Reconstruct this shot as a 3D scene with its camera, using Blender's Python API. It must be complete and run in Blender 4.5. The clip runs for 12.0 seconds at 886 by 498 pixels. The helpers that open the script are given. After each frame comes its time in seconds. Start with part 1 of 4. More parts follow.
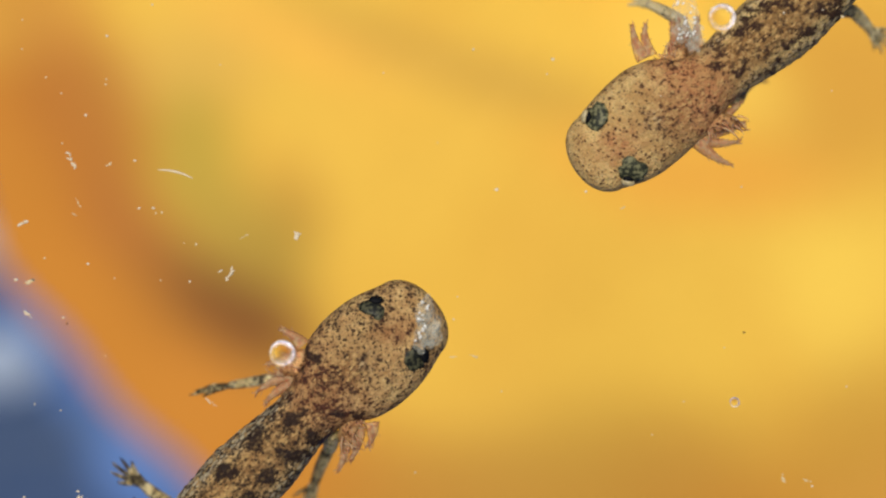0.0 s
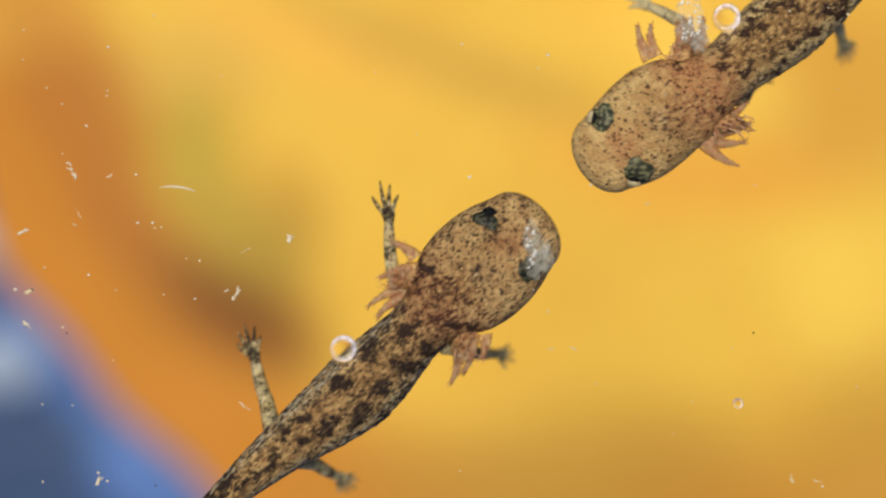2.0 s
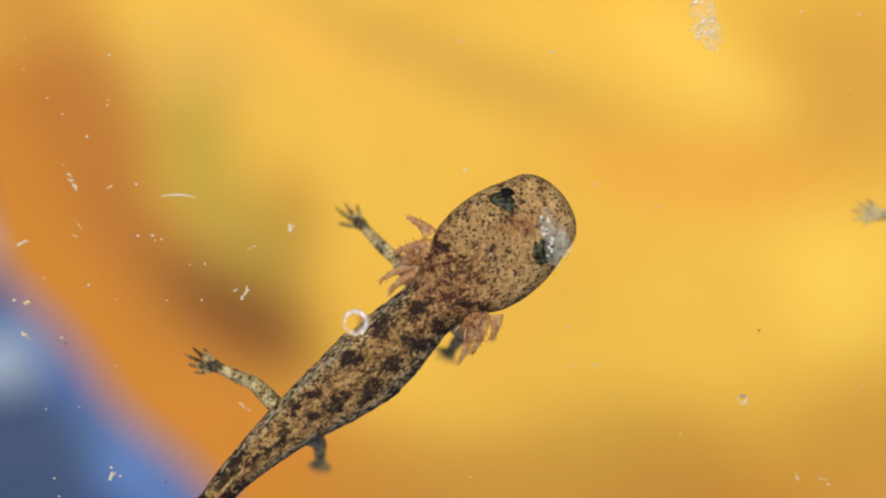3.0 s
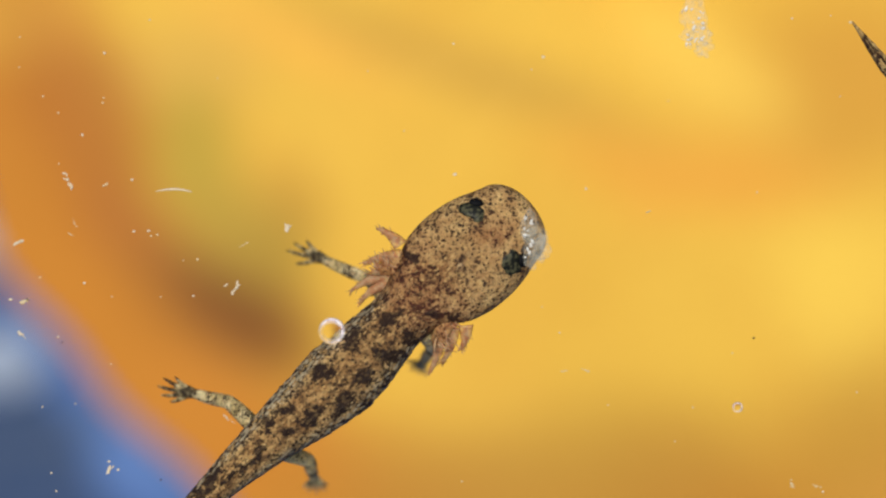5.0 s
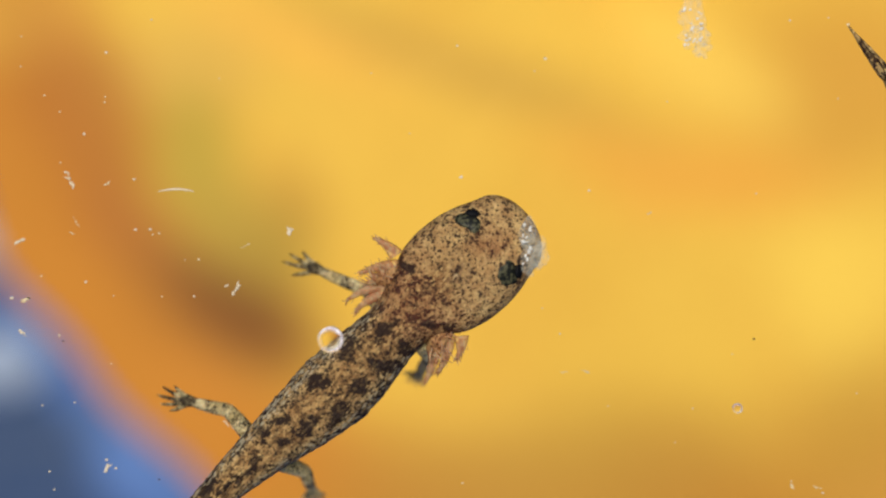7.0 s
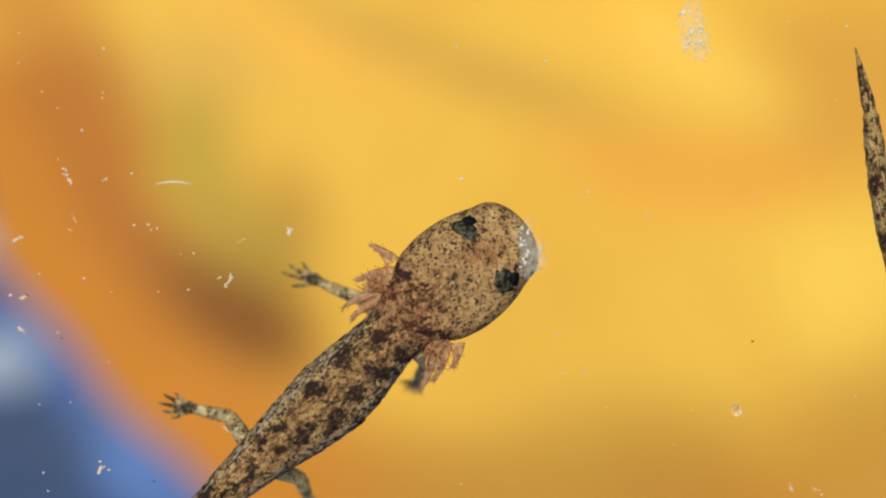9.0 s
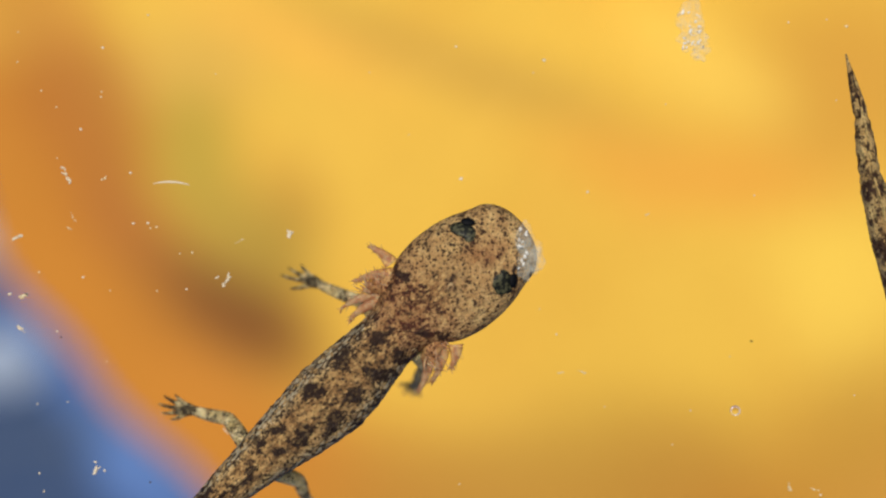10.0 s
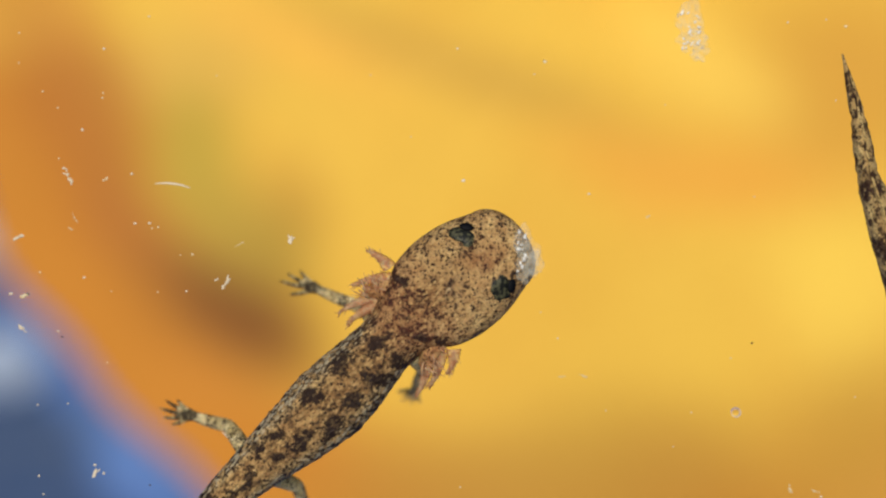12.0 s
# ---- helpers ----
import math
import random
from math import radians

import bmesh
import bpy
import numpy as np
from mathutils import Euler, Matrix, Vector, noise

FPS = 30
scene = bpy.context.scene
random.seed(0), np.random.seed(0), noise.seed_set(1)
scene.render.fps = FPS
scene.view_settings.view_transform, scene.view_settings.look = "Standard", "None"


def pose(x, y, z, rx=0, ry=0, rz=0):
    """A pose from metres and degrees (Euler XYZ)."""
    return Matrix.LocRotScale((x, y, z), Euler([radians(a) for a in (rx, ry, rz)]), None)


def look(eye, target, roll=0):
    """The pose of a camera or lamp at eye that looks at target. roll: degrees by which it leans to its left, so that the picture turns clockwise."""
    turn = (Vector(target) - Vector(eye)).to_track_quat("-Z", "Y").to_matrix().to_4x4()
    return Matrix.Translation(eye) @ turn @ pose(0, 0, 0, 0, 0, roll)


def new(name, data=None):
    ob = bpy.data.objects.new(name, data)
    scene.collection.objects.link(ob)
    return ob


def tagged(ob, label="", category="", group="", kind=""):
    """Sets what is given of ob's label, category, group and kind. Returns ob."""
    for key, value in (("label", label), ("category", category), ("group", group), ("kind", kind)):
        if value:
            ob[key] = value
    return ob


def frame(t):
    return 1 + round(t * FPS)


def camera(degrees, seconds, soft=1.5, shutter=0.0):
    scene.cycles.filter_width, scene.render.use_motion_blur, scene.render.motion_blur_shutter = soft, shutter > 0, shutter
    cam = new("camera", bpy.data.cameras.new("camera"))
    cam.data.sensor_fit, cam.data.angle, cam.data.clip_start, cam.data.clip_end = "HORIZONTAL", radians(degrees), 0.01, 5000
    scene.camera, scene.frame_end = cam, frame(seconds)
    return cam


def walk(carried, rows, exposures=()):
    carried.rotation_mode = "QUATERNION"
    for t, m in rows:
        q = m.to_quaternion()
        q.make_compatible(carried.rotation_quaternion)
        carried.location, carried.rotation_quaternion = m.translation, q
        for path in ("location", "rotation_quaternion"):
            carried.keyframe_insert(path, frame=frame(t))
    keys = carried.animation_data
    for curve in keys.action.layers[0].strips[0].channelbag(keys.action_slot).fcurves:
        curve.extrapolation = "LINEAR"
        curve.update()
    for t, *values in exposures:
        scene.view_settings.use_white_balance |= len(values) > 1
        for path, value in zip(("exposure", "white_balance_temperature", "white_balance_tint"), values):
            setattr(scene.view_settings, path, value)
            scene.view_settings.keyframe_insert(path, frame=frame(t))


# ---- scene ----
cam = camera(23.95, 12.0, soft=2.2, shutter=0.7)
H = 0.154          # camera height over the plane in which the animals swim
U = 1 / 24000      # one drawing unit: 24 of them are a millimetre
walk(cam, [(0.0, look((0, 0, H), (0, 0, 0))), (12.0, look((0, 0, H), (0, 0, 0)))])
cam.data.dof.use_dof = True
cam.data.dof.focus_distance = H - 0.0010
cam.data.dof.aperture_fstop = 9.0

# ---- light ----
SUN_EL, SUN_AZ = radians(74), radians(-35)
world = bpy.data.worlds.new("sky")
scene.world = world
world.use_nodes = True
wn = world.node_tree
sky = wn.nodes.new("ShaderNodeTexSky")
sky.sky_type = "NISHITA"
sky.sun_disc = False
sky.sun_elevation, sky.sun_rotation = SUN_EL, SUN_AZ
wn.links.new(sky.outputs["Color"], wn.nodes["Background"].inputs["Color"])
wn.nodes["Background"].inputs["Strength"].default_value = 0.06
sun_data = bpy.data.lights.new("sun", "SUN")
sun_data.energy, sun_data.angle, sun_data.color = 3.0, radians(28), (1.0, 0.965, 0.90)
sun = new("sun", sun_data)
sun_dir = Vector((math.sin(SUN_AZ) * math.cos(SUN_EL), math.cos(SUN_AZ) * math.cos(SUN_EL), math.sin(SUN_EL)))
sun.matrix_world = look(sun_dir * 2, (0, 0, 0))
scene.view_settings.exposure = 0.0


# ---- small tools ----
def lin(r, g, b, k=1.0):
    return tuple(k * ((c / 255) / 12.92 if c <= 10 else ((c / 255 + 0.055) / 1.055) ** 2.4) for c in (r, g, b))


def at(x, y, z=0.0):
    s = U * (H - z) / H
    return Vector(((x - 784) * s, (441 - y) * s, z))


def part(name, bm, material, parent=None, label=""):
    me = bpy.data.meshes.new(name)
    bmesh.ops.recalc_face_normals(bm, faces=bm.faces)
    bm.to_mesh(me)
    bm.free()
    me.materials.append(material)
    for p in me.polygons:
        p.use_smooth = True
    ob = new(name, me)
    if parent:
        ob.parent = parent
    if label:
        tagged(ob, label)
    return ob


def loft(rings, around=24, bm=None, squash=1.0):
    """A closed skin over rings (centre, side vector, up vector, half width, half height)."""
    bm = bm or bmesh.new()
    rows = []
    for c, s, u, w, h in rings:
        row = []
        for k in range(around):
            a = 2 * math.pi * k / around
            ca, sa = math.cos(a), math.sin(a)
            row.append(bm.verts.new(c + s * (w * math.copysign(abs(ca) ** squash, ca)) + u * (h * math.copysign(abs(sa) ** squash, sa))))
        rows.append(row)
    for a, b in zip(rows, rows[1:]):
        for k in range(around):
            bm.faces.new((a[k], a[(k + 1) % around], b[(k + 1) % around], b[k]))
    bm.faces.new(rows[0])
    bm.faces.new(reversed(rows[-1]))
    return bm


def tube(points, radii, around=8, bm=None, flat=1.0):
    """A tapered tube along points."""
    pts = [Vector(p) for p in points]
    rings = []
    for i, p in enumerate(pts):
        d = (pts[min(i + 1, len(pts) - 1)] - pts[max(i - 1, 0)]).normalized()
        s = Vector((0, 0, 1)).cross(d)
        s = s.normalized() if s.length > 1e-4 else Vector((0, 1, 0))
        rings.append((p, s, d.cross(s).normalized(), radii[i], radii[i] * flat))
    return loft(rings, around, bm)


def bezier(p0, p1, p2, n):
    p0, p1, p2 = Vector(p0), Vector(p1), Vector(p2)
    return [p0 * (1 - t) ** 2 + p1 * 2 * t * (1 - t) + p2 * t * t for t in (i / (n - 1) for i in range(n))]


def give_rest(ob, dark=None, pink=None, grey=None, brown=None, offset=(0, 0, 0)):
    """Keeps each vertex's place on the animal at rest (in millimetres), and its pigment."""
    me = ob.data
    n = len(me.vertices)
    co = np.empty(n * 3)
    me.vertices.foreach_get("co", co)
    co = co.reshape(-1, 3) / U + np.array(offset)
    a = me.attributes.new("rest", "FLOAT_VECTOR", "POINT")
    a.data.foreach_set("vector", (co / 24).ravel().astype(np.float32))
    for name, fn in (("dark", dark), ("pink", pink), ("grey", grey), ("brown", brown)):
        v = fn(co) if fn else np.zeros(n)
        a = me.attributes.new(name, "FLOAT", "POINT")
        a.data.foreach_set("value", v.astype(np.float32))
    return ob


# ---- materials ----
class Mat:
    def __init__(self, name, rough=0.5, spec=0.3):
        self.m = bpy.data.materials.new(name)
        self.m.use_nodes = True
        self.t = self.m.node_tree
        self.b = self.t.nodes["Principled BSDF"]
        self.b.inputs["Roughness"].default_value = rough
        self.b.inputs["Specular IOR Level"].default_value = spec

    def n(self, kind, **values):
        node = self.t.nodes.new("ShaderNode" + kind)
        for k, v in values.items():
            node.inputs[k.replace("_", " ")].default_value = v
        return node

    def to(self, a, b):
        self.t.links.new(a, b)

    def noise(self, vec, scale, detail=3.0, rough=0.55):
        node = self.n("TexNoise", Scale=scale, Detail=detail, Roughness=rough)
        self.to(vec, node.inputs["Vector"])
        return node.outputs["Fac"]

    def ramp(self, fac, lo, hi):
        node = self.n("MapRange")
        node.interpolation_type = "SMOOTHSTEP"
        node.inputs["From Min"].default_value, node.inputs["From Max"].default_value = lo, hi
        self.to(fac, node.inputs["Value"])
        return node.outputs["Result"]

    def math(self, op, a, b):
        node = self.t.nodes.new("ShaderNodeMath")
        node.operation = op
        for i, v in enumerate((a, b)):
            if isinstance(v, (int, float)):
                node.inputs[i].default_value = v
            else:
                self.to(v, node.inputs[i])
        return node.outputs[0]

    def mix(self, fac, a, b):
        node = self.t.nodes.new("ShaderNodeMix")
        node.data_type = "RGBA"
        for i, v in ((0, fac), (6, a), (7, b)):
            if isinstance(v, (int, float)):
                node.inputs[i].default_value = v
            elif isinstance(v, tuple):
                node.inputs[i].default_value = (*v, 1)
            else:
                self.to(v, node.inputs[i])
        return node.outputs[2]

    def bump(self, height, strength, distance):
        node = self.n("Bump", Strength=strength, Distance=distance)
        self.to(height, node.inputs["Height"])
        self.to(node.outputs["Normal"], self.b.inputs["Normal"])


def skin(name, base, second, dark, warm, dots=1.0):
    """Larval skin: a tan ground with separate brown pigment cells, solid ragged blotches and pale flecks."""
    m = Mat(name, 0.48, 0.22)

    def attribute(key):
        node = m.n("Attribute")
        node.attribute_name = key
        return node

    def cells(vec, scale, shift):
        moved = m.n("VectorMath")
        moved.operation = "ADD"
        m.to(vec, moved.inputs[0])
        moved.inputs[1].default_value = (shift, shift * 0.7, shift * 1.3)
        node = m.n("TexVoronoi", Scale=scale)
        m.to(moved.outputs[0], node.inputs["Vector"])
        return node

    def below(value, edge, soft):
        """1 where value is under edge."""
        return m.ramp(m.math("SUBTRACT", edge, value), -soft, soft)
    rest = attribute("rest").outputs["Vector"]
    d = attribute("dark").outputs["Fac"]
    p = attribute("pink").outputs["Fac"]
    g = attribute("grey").outputs["Fac"]
    b = attribute("brown").outputs["Fac"]
    # the pigment cells are drawn out and ragged
    wob = m.n("TexNoise", Scale=3.6, Detail=2.0)
    m.to(rest, wob.inputs["Vector"])
    add = m.n("VectorMath")
    add.operation = "MULTIPLY_ADD"
    m.to(wob.outputs["Color"], add.inputs[0])
    add.inputs[1].default_value = (0.30, 0.30, 0.12)
    m.to(rest, add.inputs[2])
    v = add.outputs[0]
    n_big = m.noise(rest, 0.8, 3)
    n_mid = m.ramp(m.noise(rest, 1.7, 3, 0.6), 0.30, 0.70)
    n_fine = m.ramp(m.noise(rest, 5.0, 3, 0.6), 0.28, 0.72)
    ground = m.mix(m.ramp(n_big, 0.35, 0.65), base, second)
    ground = m.mix(m.math("MULTIPLY", b, m.ramp(n_mid, -0.7, 0.6)), ground, lin(138, 96, 52))
    ground = m.mix(m.math("MULTIPLY", g, m.ramp(n_mid, 0.1, 0.7)), ground, lin(132, 122, 100))
    ground = m.mix(m.math("MULTIPLY", p, m.math("ADD", m.math("MULTIPLY", n_mid, 0.5), 0.35)), ground, warm)
    ground = m.mix(m.math("MULTIPLY", m.ramp(n_fine, 0.45, 0.9), 0.42), ground, tuple(0.55 * c for c in second))
    ink = m.mix(m.math("MULTIPLY", p, 0.7), dark, lin(88, 40, 24))
    colour = ground
    # a wash of pigment under the cells
    wash = m.math("ADD", d, m.math("MULTIPLY", m.math("SUBTRACT", n_mid, 0.5), 0.36))
    colour = m.mix(m.math("MULTIPLY", m.ramp(wash, 0.22, 0.85), 0.66), colour, tuple(0.3 * c + 0.7 * e for c, e in zip(second, dark)))
    for scale, shift, low, gain, k in ((2.1, 0.0, -0.04, 0.74, 0.85), (3.4, 7.0, 0.08, 0.66, 0.85), (5.4, 13.0, 0.10, 0.56, 0.7)):
        cell = cells(v, scale * dots, shift)
        size = m.math("ADD", m.math("MULTIPLY", wash, gain), low)
        size = m.math("MULTIPLY", size, m.math("ADD", m.math("MULTIPLY", cell.outputs["Color"], 0.9), 0.45))
        colour = m.mix(m.math("MULTIPLY", below(cell.outputs["Distance"], size, 0.07), k), colour, ink)
    # dark and light streaks along the trunk
    trunk = m.ramp(m.math("ADD", b, g), 0.3, 0.9)
    drawn = m.n("Mapping")
    drawn.inputs["Scale"].default_value = (0.55, 1.0, 1.0)
    m.to(v, drawn.inputs["Vector"])
    streak = m.noise(drawn.outputs["Vector"], 2.7, 2, 0.5)
    colour = m.mix(m.math("MULTIPLY", trunk, m.math("MULTIPLY", m.ramp(streak, 0.53, 0.61), 0.66)), colour, dark)
    colour = m.mix(m.math("MULTIPLY", trunk, m.math("MULTIPLY", m.ramp(streak, 0.44, 0.37), 0.55)), colour, lin(206, 166, 104))
    ragged = m.math("ADD", d, m.math("ADD", m.math("MULTIPLY", m.math("SUBTRACT", n_mid, 0.5), 0.30), m.math("MULTIPLY", m.math("SUBTRACT", n_fine, 0.5), 0.34)))
    blot = m.ramp(ragged, 0.60, 0.71)
    colour = m.mix(m.math("MULTIPLY", blot, 0.78), colour, dark)
    # pale flecks, drawn out along the body
    long = m.n("Mapping")
    long.inputs["Scale"].default_value = (0.5, 1.0, 1.0)
    m.to(v, long.inputs["Vector"])
    fleck = cells(long.outputs["Vector"], 3.6, 21.0)
    size = m.math("ADD", m.math("MULTIPLY", g, 0.36), m.math("ADD", m.math("MULTIPLY", b, 0.13), 0.13))
    size = m.math("MULTIPLY", size, m.math("ADD", m.math("MULTIPLY", fleck.outputs["Color"], 1.3), 0.25))
    pale = m.math("MULTIPLY", below(fleck.outputs["Distance"], size, 0.08), m.math("SUBTRACT", 0.80, m.math("MULTIPLY", blot, m.math("SUBTRACT", 0.66, m.math("MULTIPLY", g, 0.36)))))
    colour = m.mix(pale, colour, m.mix(g, lin(208, 166, 104), lin(198, 184, 150)))
    m.to(colour, m.b.inputs["Base Color"])
    m.b.inputs["Subsurface Weight"].default_value = 0.12
    m.b.inputs["Subsurface Radius"].default_value = (1.0, 0.55, 0.25)
    m.b.inputs["Subsurface Scale"].default_value = 0.0004
    m.bump(m.math("ADD", n_fine, m.math("MULTIPLY", n_mid, 1.6)), 0.6, 0.00016)
    return m.m


SKIN = skin("larva_skin", lin(220, 182, 118), lin(190, 148, 92), lin(44, 29, 20), lin(166, 98, 60))
SKIN_PALE = skin("pale_larva_skin", lin(224, 190, 122), lin(194, 156, 94), lin(56, 34, 22), lin(200, 126, 80), 0.84)
LIMB = skin("limb_skin", lin(244, 222, 166), lin(206, 180, 118), lin(52, 40, 27), lin(190, 120, 76))


def gill_skin():
    """Thin pink gill tissue, half see-through, flecked with brown."""
    m = Mat("gill_skin", 0.5, 0.2)
    v = m.n("TexCoord").outputs["Object"]
    col = m.mix(m.ramp(m.noise(v, 2200, 3), 0.4, 0.6), lin(250, 206, 154), lin(236, 168, 116))
    flecks = m.ramp(m.noise(v, 3800, 3), 0.50, 0.58)
    col = m.mix(m.math("MULTIPLY", flecks, 0.7), col, lin(118, 64, 42))
    m.to(col, m.b.inputs["Base Color"])
    m.to(m.math("ADD", m.math("MULTIPLY", flecks, 0.5), 0.34), m.b.inputs["Alpha"])
    m.b.inputs["Subsurface Weight"].default_value = 0.2
    m.b.inputs["Subsurface Radius"].default_value = (1.0, 0.5, 0.3)
    m.b.inputs["Subsurface Scale"].default_value = 0.0004
    return m.m


GILL = gill_skin()


def eye_skin(name, low, high):
    m = Mat(name, 0.5, 0.2)
    v = m.n("TexCoord").outputs["Object"]
    n = m.noise(v, 3000, 3, 0.6)
    col = m.mix(m.ramp(n, 0.42, 0.62), low, high)
    m.to(col, m.b.inputs["Base Color"])
    return m.m


IRIS = eye_skin("dark_eye_iris", lin(20, 21, 16), lin(82, 79, 55))
IRIS_PALE = eye_skin("grey_eye_iris", lin(44, 45, 32), lin(122, 117, 82))


def pupil_skin():
    m = Mat("pupil_black", 0.6, 0.1)
    m.b.inputs["Base Color"].default_value = (0.004, 0.004, 0.005, 1)
    return m.m


PUPIL = pupil_skin()


def eye_rim_skin():
    m = Mat("eye_rim_skin", 0.35, 0.3)
    v = m.n("TexCoord").outputs["Object"]
    m.to(m.mix(m.ramp(m.noise(v, 4000, 3), 0.35, 0.65), lin(196, 176, 130), lin(150, 132, 92)), m.b.inputs["Base Color"])
    return m.m


EYE_RIM = eye_rim_skin()


def speck_skin(name, a, b):
    m = Mat(name, 0.6, 0.08)
    v = m.n("TexCoord").outputs["Object"]
    m.to(m.mix(m.ramp(m.noise(v, 6000, 3), 0.35, 0.65), a, b), m.b.inputs["Base Color"])
    m.b.inputs["Alpha"].default_value = 0.72
    return m.m


PALE = speck_skin("pale_debris", (0.98, 0.85, 0.62), (0.90, 0.72, 0.46))
DULL = speck_skin("dull_debris", (0.98, 0.82, 0.50), (0.92, 0.70, 0.36))
DARK = speck_skin("dark_debris", (0.10, 0.06, 0.03), (0.20, 0.12, 0.05))


def bubble_glass():
    m = bpy.data.materials.new("bubble_film")
    m.use_nodes = True
    t = m.node_tree
    t.nodes.remove(t.nodes["Principled BSDF"])
    g = t.nodes.new("ShaderNodeBsdfGlass")
    g.inputs["IOR"].default_value, g.inputs["Roughness"].default_value = 1.06, 0.0
    t.links.new(g.outputs["BSDF"], t.nodes["Material Output"].inputs["Surface"])
    return m


BUBBLE = bubble_glass()


def rim_reflection(name, alpha, a, b):
    m = Mat(name, 0.2, 0.6)
    v = m.n("TexCoord").outputs["Object"]
    m.to(m.mix(m.ramp(m.noise(v, 2600, 3), 0.4, 0.6), a, b), m.b.inputs["Base Color"])
    m.to(m.math("MULTIPLY", m.ramp(m.noise(v, 1100, 2), 0.26, 0.52), alpha), m.b.inputs["Alpha"])
    return m.m


# pale and dark ring colours stand in for sky reflections in the bubble
RIM_BRIGHT = rim_reflection("bubble_rim_reflection", 0.56, (0.90, 0.88, 0.93), (0.40, 0.36, 0.43))
RIM_DARK = rim_reflection("bubble_rim_dark_reflection", 0.7, (0.22, 0.18, 0.12), (0.40, 0.34, 0.24))


def gel_skin():
    """A clear slimy film: mostly see-through, a little milky, glossy where it is rumpled."""
    m = Mat("slime_film", 0.25, 0.15)
    v = m.n("TexCoord").outputs["Object"]
    n = m.noise(v, 1800, 4, 0.65)
    m.b.inputs["Base Color"].default_value = (0.84, 0.78, 0.60, 1)
    m.to(m.math("ADD", m.math("MULTIPLY", m.ramp(n, 0.36, 0.82), 0.30), 0.04), m.b.inputs["Alpha"])
    m.bump(m.noise(v, 3200, 3), 0.9, 0.0004)
    return m.m


GEL = gel_skin()


LEAF_Z = -0.17


def leaf_skin():
    """A yellowing water-lily leaf: orange margin, brown and green blotches, sunlit patches painted in paler yellow."""
    m = Mat("lily_leaf", 0.6, 0.12)
    co = m.n("TexCoord").outputs["Object"]
    wob = m.n("TexNoise", Scale=26.0, Detail=3.0)
    m.to(co, wob.inputs["Vector"])
    sub = m.t.nodes.new("ShaderNodeVectorMath")
    sub.operation = "MULTIPLY_ADD"
    m.to(wob.outputs["Color"], sub.inputs[0])
    sub.inputs[1].default_value = (0.016, 0.016, 0.0)
    m.to(co, sub.inputs[2])
    v = sub.outputs[0]
    col = m.mix(m.ramp(m.noise(v, 30, 4), 0.35, 0.65), LEAF[0], LEAF[1])
    # the margin turns orange
    mid = at(1100, -100, LEAF_Z)
    mp = m.n("Mapping")
    mp.vector_type = "TEXTURE"
    mp.inputs["Location"].default_value = (mid.x + 0.008, mid.y + 0.008, 0)
    wide = 1225 * U * (H - LEAF_Z) / H
    mp.inputs["Scale"].default_value = (wide, wide, 1)
    m.to(v, mp.inputs["Vector"])
    g = m.t.nodes.new("ShaderNodeTexGradient")
    g.gradient_type = "SPHERICAL"
    m.to(mp.outputs["Vector"], g.inputs["Vector"])
    col = m.mix(m.ramp(g.outputs["Fac"], 0.30, 0.10), col, lin(209, 135, 46))
    for x, y, rx, ry, turn, c, k in BLOTCHES:
        p = at(x, y, LEAF_Z)
        mp = m.n("Mapping")
        mp.vector_type = "TEXTURE"
        mp.inputs["Location"].default_value = (p.x + 0.008, p.y + 0.008, 0)
        mp.inputs["Rotation"].default_value = (0, 0, radians(turn))
        s = U * (H - LEAF_Z) / H
        mp.inputs["Scale"].default_value = (rx * s, ry * s, 1)
        m.to(v, mp.inputs["Vector"])
        g = m.t.nodes.new("ShaderNodeTexGradient")
        g.gradient_type = "SPHERICAL"
        m.to(mp.outputs["Vector"], g.inputs["Vector"])
        f = m.math("MULTIPLY", m.ramp(g.outputs["Fac"], 0.0, 0.75), k)
        col = m.mix(f, col, c)
    grain = m.noise(co, 420, 4)
    col = m.mix(m.math("MULTIPLY", m.ramp(grain, 0.5, 0.7), 0.25), col, lin(190, 130, 50))
    m.to(col, m.b.inputs["Base Color"])
    m.bump(grain, 0.4, 0.0006)
    return m.m


